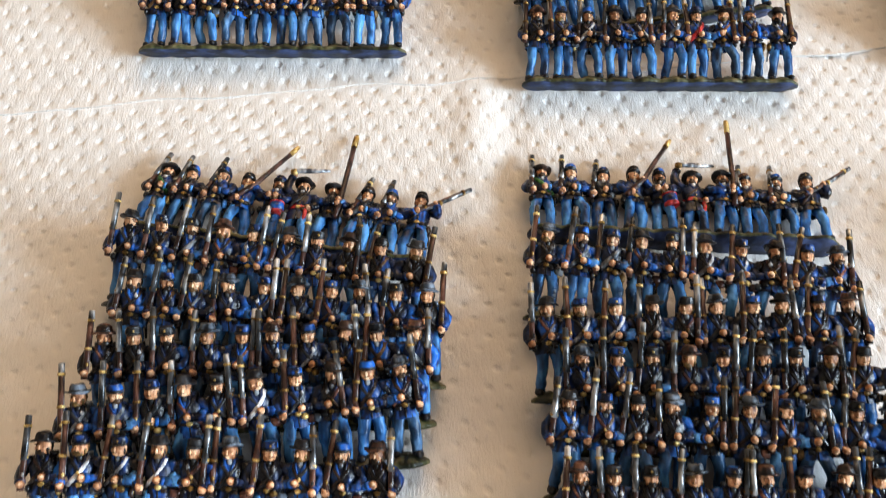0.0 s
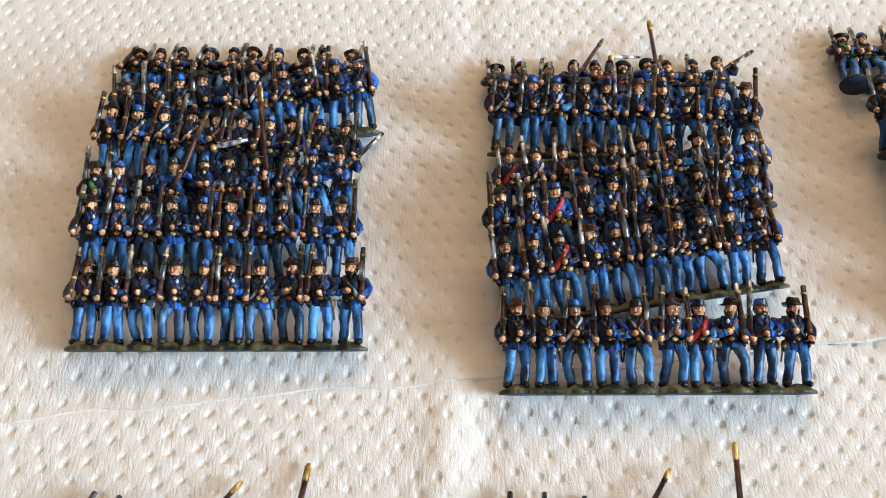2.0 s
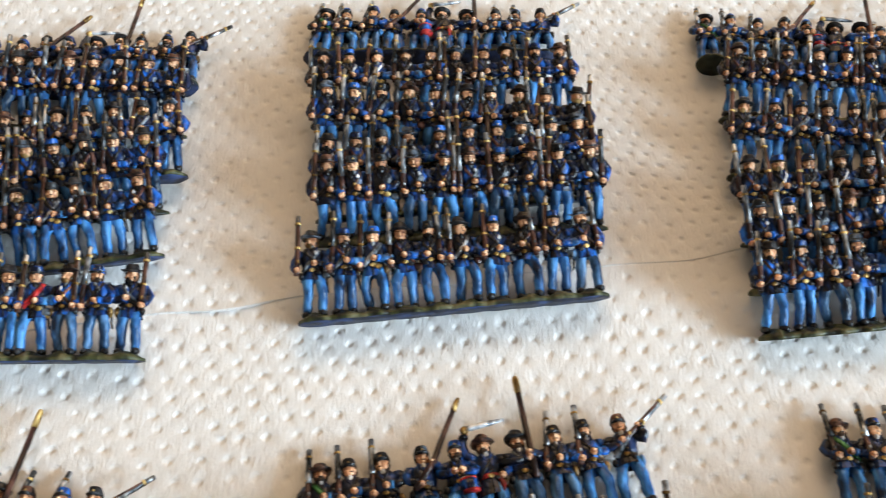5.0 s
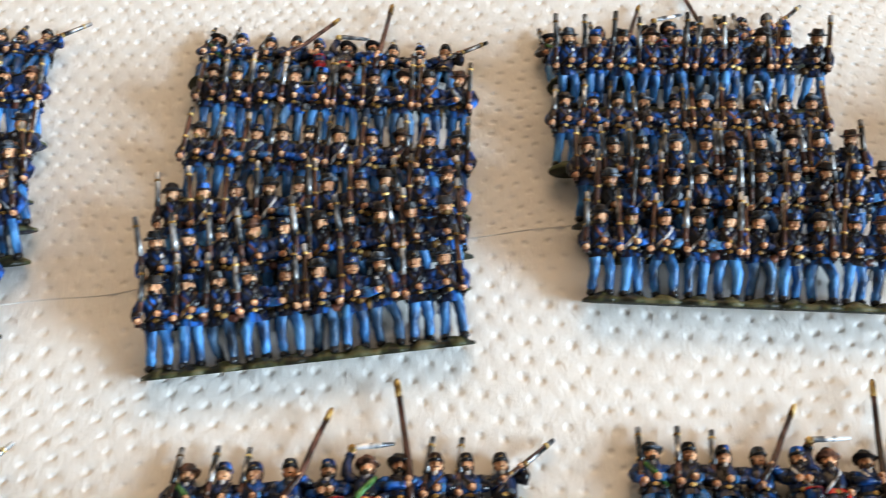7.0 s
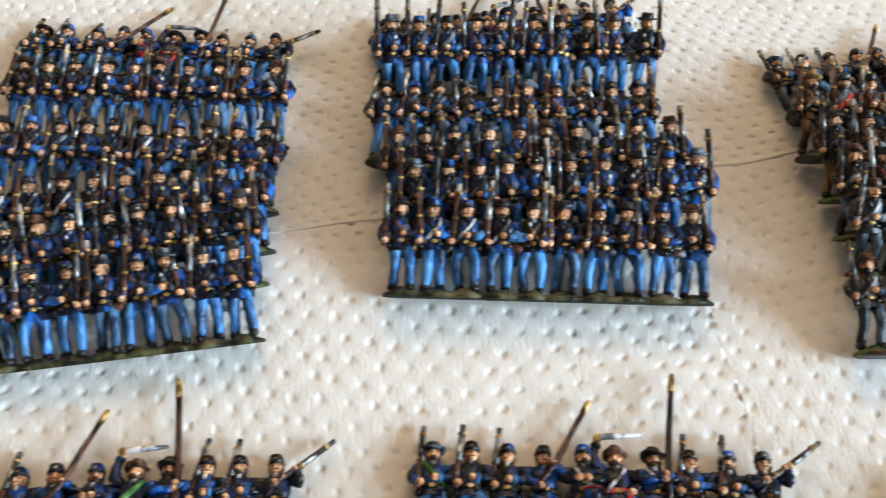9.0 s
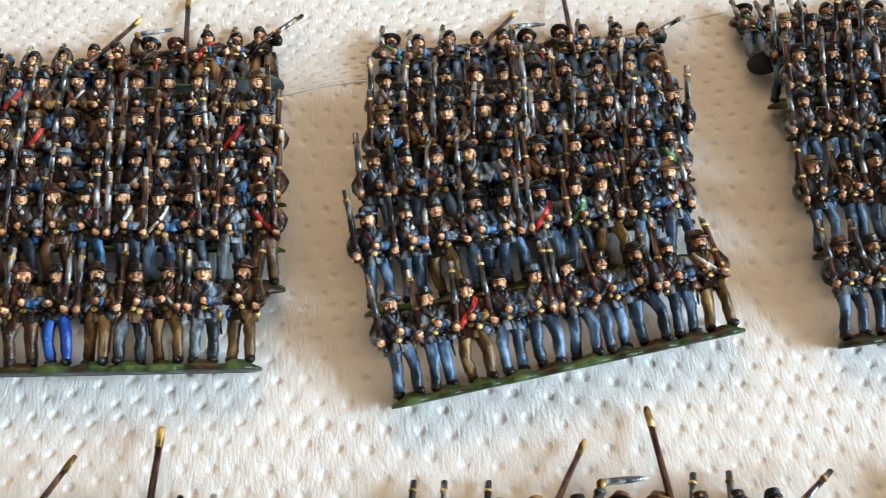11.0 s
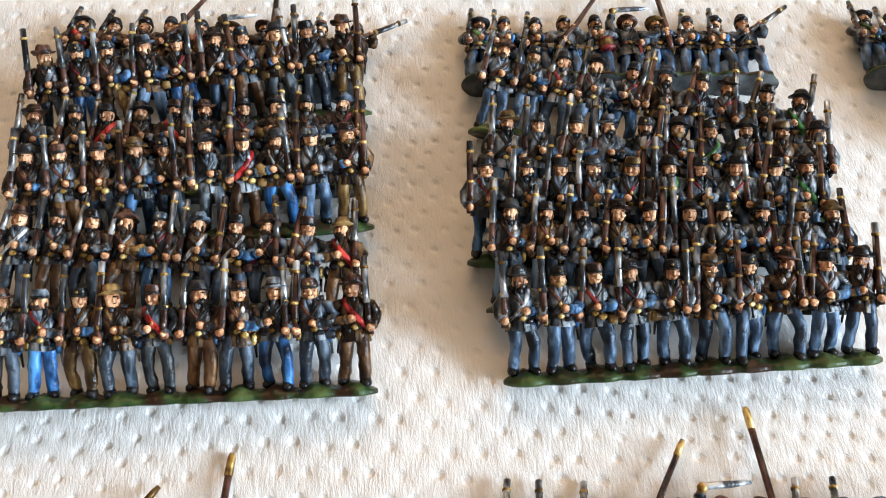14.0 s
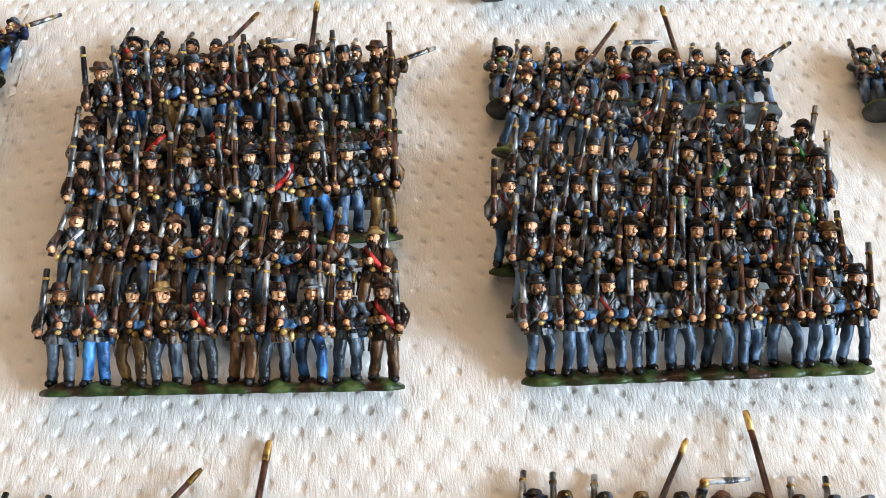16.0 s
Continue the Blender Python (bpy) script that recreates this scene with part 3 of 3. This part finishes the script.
def rank_figure(i, coat, trousers, hat, roll, belt, bottle, pack):
    kind, grip, muzzle, front, spread, bend, beard, sway = POSES[i]
    bend *= 1.4
    side = math.copysign(1, grip)
    s = Shape()
    legs(s, trousers, spread, bend, 8, i)
    # blue coats show brighter sleeves and hem under the dark straps, grey ones a paler hem
    blue = coat in "nkr"
    hem = "nr"[i % 2] if blue else {"s": "g", "d": "b"}.get(coat, coat)
    rng = random.Random(i * 13 + sum(map(ord, coat + trousers + hat + bottle)))
    torso(s, coat, 6.5 + 0.3 * math.sin(i * 1.9), 1.95 + 0.12 * math.sin(i * 2.7), "g" if i % 3 else "black", rng.uniform(0, 6), hem)
    start = len(s.v)
    head(s, beard if rng.random() < 0.75 else not beard, rng.choice(["hair", "hair", "d", "b", "t"]), rng.uniform(-0.4, 0.4))
    if kind == "s":
        slouch_hat(s, hat, "black", rng.uniform(-0.5, 1.2), rng.uniform(0, 6))
    else:
        kepi(s, hat, "black", rng.random() < 0.5)
    enlarge_head(s, start)
    # the arm on the musket's side hangs to the trigger, the other crosses the belly
    lift = 0.5 * math.sin(i * 3.1)
    sleeve = rng.choice("nnkrr") if blue else coat
    arm(s, [(side * 1.75, 0.05, 12.55), (side * 2.75, 0.35, 10.6), (side * (abs(grip) + 0.35), -0.55, 9.3), (grip, -1.45, 8.7)], sleeve, sleeve)
    grey = coat in "gs" and trousers in "SM"
    fore = rng.choice(["", "B", "r", ""] if blue else ["M", "M", "g", ""] if grey else ["", "", "t", "M", "g"])
    cuff = sleeve if blue else "M" if rng.random() < 0.4 else coat
    arm(s, [(-side * 1.75, 0.05, 12.55), (-side * 2.80, -0.05, 10.5), (-side * 2.15, -1.25, 9.4), (-side * 0.70, -1.85, 9.6 + lift)], sleeve, cuff, True, fore)
    musket(s, (grip - side * 0.1, -1.8, 7.0), (muzzle + rng.uniform(-0.5, 0.7) * -side, 0.25, 19.3 + rng.uniform(-0.9, 0.8)), (front > 0) != (rng.random() < 0.2))
    if roll:
        strap(s, roll, -side, 0.47)
    else:
        strap(s, belt, -side, 0.30 + 0.05 * math.sin(i * 1.7))
        strap(s, rng.choice(["black", "black", "leather", "d"] if blue else ["leather", "leather", "d", "wine"]), side, rng.uniform(0.24, 0.36))
    if rng.random() < 0.35:
        s.ball((-side * 0.55, -1.42, 11.9), (0.34, 0.16, 0.50), "white", 6, 3)
    if rng.random() < 0.4:
        s.block((-side * 2.1 - 0.7, -1.25, 6.7), (-side * 2.1 + 0.7, -0.35, 8.1), rng.choice(["t", "leather", "s", "g"]), 0.25)
    if i % 3 == 1:
        s.ball((side * 0.25, -1.72, 10.4), (0.30, 0.16, 0.34), "brass", 6, 3)
    if i % 4 == 2:
        s.ball((-side * 0.95, -1.55, 8.0), (0.62, 0.30, 0.52), "brass", 7, 4)
    gear(s, pack, bottle, -side)
    # the weight rests on one hip, the shoulders turn against it
    twist = 0.16 * math.sin(i * 1.3 + 0.4)
    c, d = math.cos(twist), math.sin(twist)
    s.v = [(x * c - y * d, x * d + y * c, z) if z > 8.9 else (x, y, z) for x, y, z in s.v]
    s.v = [(x + sway * math.sin(z * 0.24) * 1.5 if z < 13 else x, y, z) for x, y, z in s.v]
    return s.reshape().mesh("figurine", True, MM * 1.03)


def command_figure(i, coat, trousers, hat, roll, belt, bottle, pack, tip=0.0, slant=0.0, pole=1.0):
    """tip, slant: how far the tops of the upright and of the slanting flag pole are bent aside; pole: the upright one's length."""
    s = Shape()
    officer = i == 5
    trim = "red" if coat in "nkr" else "wine"
    legs(s, trousers, 0.4 if i != 9 else 0.8, 0.8 * math.sin(i * 1.7), 8, i + 20)
    torso(s, coat, 5.2 if officer else 6.6, 2.15 if officer else 1.95)
    start = len(s.v)
    head(s, i in (0, 4, 5, 6, 8), "hair", 0.25 * math.sin(i * 2.1))
    slouch_hat(s, "black" if hat in "nr" else hat, "black", 0.6, i * 0.9) if i in (0, 5, 6) else kepi(s, hat, "black")
    enlarge_head(s, start)
    if i in (0, 1, 2, 7, 8):
        arm(s, [(-1.75, 0.05, 12.55), (-2.75, 0.1, 10.9), (-2.75, -0.6, 9.6), (-2.0, -1.35, 9.0)], coat, coat)
        arm(s, [(1.75, 0.05, 12.55), (2.7, -0.1, 11.0), (2.2, -1.05, 9.8), (0.75, -1.62, 9.7)], coat, "B")
        musket(s, (-2.1, -1.6, 7.4), (-1.4 + 0.16 * i, 0.3, 19.8), True)
    if i == 3:
        arm(s, [(-1.75, 0.05, 12.55), (-2.6, -0.2, 10.9), (-2.2, -1.0, 9.6), (-1.2, -1.7, 8.9)], coat, coat)
        arm(s, [(1.75, 0.05, 12.55), (2.7, -0.3, 11.6), (2.5, -1.1, 11.9), (1.6, -1.5, 12.6)], coat, coat)
        s.tube([(-1.8, -2.0, 7.6), (1.5, -1.75, 13.2), (4.3 + 0.5 * slant, -1.6, 18.2), (7.2 + 0.9 * slant, -1.6, 23.0)], [0.52, 0.50, 0.47, 0.45], "wood", 8)
        s.tube([(7.1 + 0.88 * slant, -1.6, 22.8), (8.1 + slant, -1.6, 24.6), (8.6 + 1.05 * slant, -1.6, 25.4)], [0.54, 0.52, 0.36], "brass", 8)
    if i == 4:
        arm(s, [(-1.75, 0.05, 12.55), (-2.7, -0.2, 10.9), (-2.1, -1.4, 9.9), (-0.9, -2.2, 9.9)], coat, coat)
        arm(s, [(1.75, 0.05, 12.55), (2.7, -0.2, 10.9), (2.2, -1.4, 9.9), (1.1, -2.2, 9.9)], coat, coat)
        s.tube([(1.5, -1.5, 6.2), (1.2, -1.9, 8.3)], [1.22, 1.22], "r" if coat in "nkr" else "t", 12)
        s.tube([(1.52, -1.47, 6.0), (1.48, -1.52, 6.4)], [1.30, 1.30], trim, 12)
        s.tube([(1.24, -1.85, 8.1), (1.20, -1.9, 8.4)], [1.30, 1.30], trim, 12)
        s.rings([(1.2, -1.9, 8.42, 1.12, 1.12), (1.2, -1.9, 8.46, 1.10, 1.10)], "white", 12)
        for k in (-1, 1):
            s.tube([(0.5 + k * 0.7, -2.4, 9.9), (0.4 + k * 0.3, -2.7, 8.7)], [0.14, 0.12], "t", 5)
    if officer:
        arm(s, [(-1.75, 0.05, 12.55), (-2.9, 0.0, 13.6), (-3.0, -0.1, 15.2), (-2.5, -0.2, 16.9)], coat, coat)
        arm(s, [(1.75, 0.05, 12.55), (2.8, 0.0, 10.9), (2.7, -0.7, 9.4), (2.0, -1.2, 8.6)], coat, coat)
        s.tube([(-2.4, -0.9, 17.7), (-1.5, -0.9, 18.0), (1.2, -0.9, 18.3), (3.9, -0.8, 18.7)], [0.55, 0.60, 0.58, 0.30], "blade", 6, 0.8)
        s.ball((-2.3, -0.9, 17.7), (0.75, 0.6, 0.75), "brass", 7, 4)
        s.rings([(0, 0, 8.1, 1.84, 1.38), (0, 0, 9.0, 1.82, 1.38)], trim, 12, False)
        s.tube([(1.2, -1.4, 8.4), (1.5, -1.5, 6.4), (1.3, -1.45, 5.0)], [0.36, 0.34, 0.22], trim, 6, 0.6)
    if i == 6:
        arm(s, [(-1.75, 0.05, 12.55), (-2.7, -0.2, 11.0), (-1.6, -1.5, 10.4), (0.6, -1.8, 10.5)], coat, coat)
        arm(s, [(1.75, 0.05, 12.55), (2.7, -0.4, 11.4), (2.3, -1.2, 10.9), (1.6, -1.6, 11.3)], coat, "B")
        s.tube([(1.3, -1.9, 6.6), (1.5, -1.6, 11.0), (1.5 + 0.42 * tip, -1.2, 11.0 + 7.5 * pole), (1.5 + tip, -0.9, 11.0 + 16.4 * pole)], [0.52, 0.50, 0.48, 0.46], "wood", 8)
        s.tube([(1.5 + tip * 0.98, -0.9, 10.7 + 16.4 * pole), (1.5 + 1.18 * tip, -0.85, 13.6 + 16.4 * pole), (1.5 + 1.23 * tip, -0.85, 14.3 + 16.4 * pole)], [0.55, 0.53, 0.36], "brass", 8)
    if i == 9:
        arm(s, [(-1.75, 0.05, 12.55), (-2.7, -0.3, 11.0), (-1.9, -1.3, 10.2), (-0.6, -1.7, 10.8)], coat, coat)
        arm(s, [(1.75, 0.05, 12.55), (3.0, -0.3, 11.3), (3.2, -0.9, 12.0), (2.8, -1.1, 13.0)], coat, coat)
        musket(s, (-1.6, -1.9, 9.8), (8.8, -0.6, 18.4), False)
    strap(s, roll if roll else belt, 1 if i % 2 else -1, 0.5 if roll else 0.26)
    gear(s, pack, bottle, 1)
    return s.reshape().mesh("figurine", True, MM * 1.03)


PITCH, FIRST = 5.88, -26.6   # spacing of the figures along a strip and the first one's place


def base_mesh(turf, primer):
    """A long oval base with a low mound under each figure, painted above and bare primer below."""
    s = Shape()
    half = 29.9
    edge = [half - 3.4 * (1 - math.sin(math.pi / 2 * j / 7)) for j in range(8)]
    line = [-x for x in reversed(edge)] + list(np.linspace(-half + 3.4, half - 3.4, 71)[1:-1]) + edge
    cols = len(line) - 1
    top = []
    for x in line:
        k = (x - FIRST) / PITCH
        near = abs(math.cos(math.pi * k))
        scallop = 0.74 + 0.26 * near ** 0.7 + 0.03 * math.sin(x * 1.7)
        end = math.sqrt(max(0.0, 1 - ((abs(x) - (half - 3.4)) / 3.41) ** 2)) if abs(x) > half - 3.4 else 1.0
        w = 3.1 * scallop * max(end, 0.05)
        mound = (0.85 * near ** 1.6 + 0.12 * math.sin(x * 2.3)) * end
        thick = 0.35 + 0.65 * end
        top.append([(x, -3 - w * 0.97, 0.0), (x, -3 - w * 1.04, 0.45 * thick), (x, -3 - w * 0.92, 0.95 * thick), (x, -3 - w * 0.5, 1.05 * thick + mound), (x, -3 + w * 0.5, 1.05 * thick + mound),
                    (x, -3 + w * 0.92, 0.95 * thick), (x, -3 + w * 1.04, 0.45 * thick), (x, -3 + w * 0.97, 0.0)])
    t, p = s.slot(turf), s.slot(primer)
    for r in top:
        s.v.extend(r)
    n = 8
    for j in range(cols):
        for k in range(n):
            a, b = j * n + k, j * n + (k + 1) % n
            s.f.append((a, a + n, b + n, b))
            s.m.append(p if k == n - 1 else t)
    for j, rev in ((0, False), (cols, True)):
        f = [j * n + k for k in range(n)]
        s.f.append(tuple(reversed(f)) if rev else tuple(f))
        s.m.append(t)
    return s.mesh("base")


BASES = {"blue": base_mesh("turf", "primer_blue"), "olive": base_mesh("turf", "primer_dark"), "green": base_mesh("turf_green", "primer_grey")}
FIGURES = {}


def looks(army, variant, i):
    """Paint of one figure: coat, trousers, hat, blanket roll, belt, bottle, pack."""
    rng = random.Random(army * 1000 + variant * 37 + i * 5 + 3)
    if army == 0:
        coat = rng.choice("nnnkkkr")
        trousers = rng.choice("BBBBBM")
        hat = rng.choice("kkkdsbb") if POSES[i][0] == "s" else rng.choice("nkrr")
        roll = rng.choice(["", "", "", "", "", "", "", "", "", "s", "g", "green" if i == 5 else ""])
        if (variant, i) in ((10, 6), (11, 2), (13, 2), (14, 0)):
            roll = "red"
        pack = rng.choice(["s", "k", "black"])
    elif army == 1:
        coat = rng.choice("bbbddsb")
        trousers = rng.choice("DGWWTDSB")
        hat = rng.choice("bbkktsd")
        roll = rng.choice(["", "", "", "", "", "", "red", "g", "d"])
        pack = rng.choice(["d", "b", "black"])
    else:
        coat = rng.choice("gggssb")
        trousers = rng.choice("SSSSSMS")
        hat = rng.choice("kkkksbdt")
        roll = rng.choice(["", "", "", "", "", "", "", "", "d", "d", "s", "green"])
        pack = rng.choice(["d", "s", "black"])
    hats = {"k": "black", "b": "hatbrown"}
    belt = rng.choice(["black", "d", "g", "white", "d", "b", "black"])
    bottle = rng.choice(["B", "M", "d", "t", "black", "brass"])
    return [coat, trousers, hats.get(hat, hat), roll, belt, bottle, pack]


# strips whose colours stand out: coats, trousers, hats, rolls for the ten figures
SPECIAL = {
    (1, 20): ("ssbbsdbssb", "DBTDGWDBDW", "bgktbkbgbb", {4: "red", 9: "red"}),
    (1, 21): ("gsdbsbbbsb", "DSGWRTGTGT", "bskbgbbkgb", {2: "red", 5: "g"}),
    (1, 22): ("sgdbsbdsgb", "DWDWMDSDGW", "bbkbsskbbt", {9: "red"}),
    (1, 23): ("bsbgbssdgb", "DWDMDGWBST", "kbbtkkbkgb", {6: "red"}),
    (2, 20): ("gggggbgbgb", "SSSSSSSSSS", "kkbkktkbkk", {}),
    (2, 21): ("sgdsgssggb", "SSTSSSSSST", "ssbkskbksb", {2: "red"}),
    (2, 22): ("ssbssgsgsg", "SSTSSSSTSS", "skskksbkkt", {5: "red", 6: "green"}),
}


# bends of the upright and the slanting pole, and the length of the upright one
POLES = {(0, 8): (-1.4, -2.2, 1.0), (0, 9): (2.0, -1.2, 1.0), (2, 8): (-1.0, -0.4, 1.0), (0, 4): (0.6, -1.4, 0.78), (1, 5): (-0.8, -1.8, 1.0), (0, 6): (0.0, -1.2, 1.0),
         (0, 7): (0.0, -1.2, 1.0), (1, 6): (0.4, -0.5, 1.0)}


def figure_mesh(army, variant, i, command):
    key = (army, variant, i, command)
    if key not in FIGURES:
        look_of = looks(army, variant, i)
        if (army, variant) in SPECIAL:
            coats, trousers, hats, rolls = SPECIAL[(army, variant)]
            look_of[:4] = [coats[i], trousers[i], {"k": "black", "b": "hatbrown"}.get(hats[i], hats[i]), rolls.get(i, "")]
        if command and i == 0 and army != 1:
            look_of[3] = "green"
        FIGURES[key] = command_figure(i, *look_of, *POLES.get((army, variant), (0.0, 0.0, 1.0))) if command else rank_figure(i, *look_of)
    return FIGURES[key]


BASE_WORD = {"blue": "olive", "olive": "olive", "green": "green"}
ARMY = ["blue-coated", "brown-coated", "grey-coated"]


def strip(army, variant, base, command, place, lies):
    """Ten figures on one base, as one thing; the origin is the base's rear lower edge."""
    what = "command strip with flag poles" if command else f"rifle strip on {BASE_WORD[base]} base"
    root = new("miniature_soldier_strip")
    tagged(root, f"{ARMY[army]} miniature {what} {lies}", "miniature soldiers", f"{ARMY[army]} regiment strips")
    root.matrix_world = place
    part("base", BASES[base], root)
    rng = random.Random(variant * 91 + army)
    for i in range(10):
        turn = rng.uniform(-5, 5) + 9 * math.sin(i * 2.4 + 0.6)
        part("figurine", figure_mesh(army, variant, i, command), root, pose((FIRST + PITCH * i) * MM, -3 * MM, 1.35 * MM, rng.uniform(-2, 2), rng.uniform(-2.5, 2.5), turn))
    return root


def lean(gap, height):
    """The tilt of a strip whose back rests on the edge of the base behind it, propped by the pack straps."""
    r = math.hypot(gap, height)
    return max(5.0, min(45.0, math.degrees(math.acos(min(1.0, -1.9 / r)) - math.atan2(gap, height))))


# rows from the rear to the front: middle of the base's rear edge and its turn, in millimetres and degrees
ROWS = {
    "A1": [(24.8, 65.1, -2.4), (30.3, 53.2, 7.0), (25.6, 39.5, -6.8), (27.3, 26.9, 3.7), (27.4, 15.4, -1.5), (29.7, -1.1, -0.5)],
    "B1": [(114.5, 59.3, 0.8), (114.1, 48.0, -3.7), (116.1, 30.5, 5.7), (113.6, 20.8, 7.6), (114.6, 8.3, 9.0), (114.7, -11.6, -0.4)],
    "C1": [(197.6, 67.1, -2.1), (200.9, 48.1, 1.4), (201.3, 35.3, -3.5), (203.6, 23.8, 5.1), (203.6, 17.6, 3.1), (202.1, -2.0, 5.1)],
    "D1": [(288.3, 60.2, -7.5), (290.8, 44.9, -5.3), (289.5, 27.8, -5.6), (289.1, 14.6, 2.6), (288.2, 5.7, 6.8), (288.2, -6.3, 5.0)],
    "E1": [(368.0, 62.4, 4.6), (368.4, 54.0, -2.8), (365.7, 34.8, -3.5), (368.8, 22.2, -0.5), (371.9, 14.4, -0.4), (368.6, 1.8, -5.2)],
    "F1": [(453.2, 44.9, 3.5), (452.0, 30.2, -5.7), (453.8, 20.1, -4.4), (453.7, 10.2, -5.6), (453.8, 2.4, -5.7), (449.9, -15.3, -4.1)],
    "G1": [(531.3, 41.1, -1.4), (529.4, 25.4, 0.2), (529.3, 16.8, 0.6), (526.7, 5.9, 1.1), (526.2, -4.7, 5.8), (529.5, -21.9, 8.4)],
    "F0": [(451.2, -58.6, -5.3), (452.0, -65.9, 4.6), (450.2, -82.7, -0.6), (451.6, -89.9, 1.4), (449.0, -107.0, -6.1), (451.2, -120.2, -1.1)],
    "G0": [(528.7, -62.6, -3.5), (528.1, -79.3, -17.1), (530.1, -92.2, -6.2), (526.6, -99.4, -3.6), (528.8, -109.9, -4.2), (530.3, -121.0, 0.1)],
    "A0": [(35.2, -56.3, -8.9), (34.6, -71.0, -7.6), (38.5, -82.0, -3.3), (36.7, -91.0, 1.2), (35.6, -100.3, 5.8), (30.9, -113.2, -1.9)],
    "B0": [(113.8, -54.4, -3.2), (112.1, -73.3, -5.7), (112.8, -86.2, 0.9), (117.4, -95.4, -0.0), (113.8, -105.3, -2.2), (115.2, -117.6, -0.3)],
    "C0": [(206.8, -47.6, 8.9)],
    "D0": [(295.2, -45.0, 0.0)],
    "E0": [(371.6, -46.7, -5.3)],
    "H1": [(607.0, 43.0, -2.0), (608.0, 33.5, -1.0), (609.0, 24.5, -1.0), (606.5, 13.0, 0.5), (605.0, -2.0, 3.0), (603.5, -20.5, 3.0)],
    "H0": [(605.0, -66.5, -5.0), (618.0, -79.0, -5.0), (621.0, -89.5, -3.0)],
}
LATER = [(0.8, -14.5, 0), (-0.6, -26.5, 1)]
for name in ("C0", "D0", "E0"):
    x, y, a = ROWS[name][0]
    ROWS[name] = [(x, y, a)] + [(x + dx, y + dy, a * 0.5 + da) for dx, dy, da in LATER]
for name, like, dx, dy in (("Fm", "F0", -5.8, -103.1), ("Gm", "G0", -3.3, -98.0)):
    ROWS[name] = [(x + dx, y + dy, a) for x, y, a in ROWS[like][:2]]

ARMY_OF = {"A": 0, "B": 0, "C": 0, "D": 0, "E": 0, "F": 1, "G": 2, "H": 2}
BASE_OF = {"A": "blue", "B": "blue", "C": "blue", "D": "olive", "E": "olive", "F": "green", "G": "green", "H": "green"}
COMMAND_ROW = {"A1": 3}
LEANING = ("D0", "G0", "Gm")
COMMAND_LOOK = {"E0": 9, "C0": 4, "F0": 5}
FRONT = {"F0": {5: 20, 4: 22, 3: 23}, "F1": {5: 21, 4: 22}, "G0": {5: 20}, "G1": {5: 21, 4: 22}}

for name, rows in ROWS.items():
    army = ARMY_OF[name[0]]
    last = None
    for k, (x, y, turn) in enumerate(rows):
        command = k == COMMAND_ROW.get(name, 0)
        tilt = -3.5 if last is None else lean(last[0] - y, 6.0 * math.cos(radians(last[1])))
        if k == 5:
            tilt, y = tilt + (6.0 if name == "G0" else 4.0), y + (1.0 if name == "G0" else 0.4)   # the foremost strip stands up most
        variant = (COMMAND_LOOK[name] if name in COMMAND_LOOK else 8 if name in LEANING else 7 if army == 0 and name[0] in "BD" else 6) if command else FRONT.get(name, {}).get(k, (ord(name[0]) + k * 2 + ord(name[1])) % 5)
        if name == "B1" and not command:
            variant += 10
        lies = "lying on kitchen paper" if last is None else "leaning on the strip behind"
        strip(army, variant, BASE_OF[name[0]], command, pose(x * MM, y * MM, 0.2 * MM, 0, 0, turn) @ pose(0, 0, 0, tilt - 90), lies)
        last = (y, tilt)
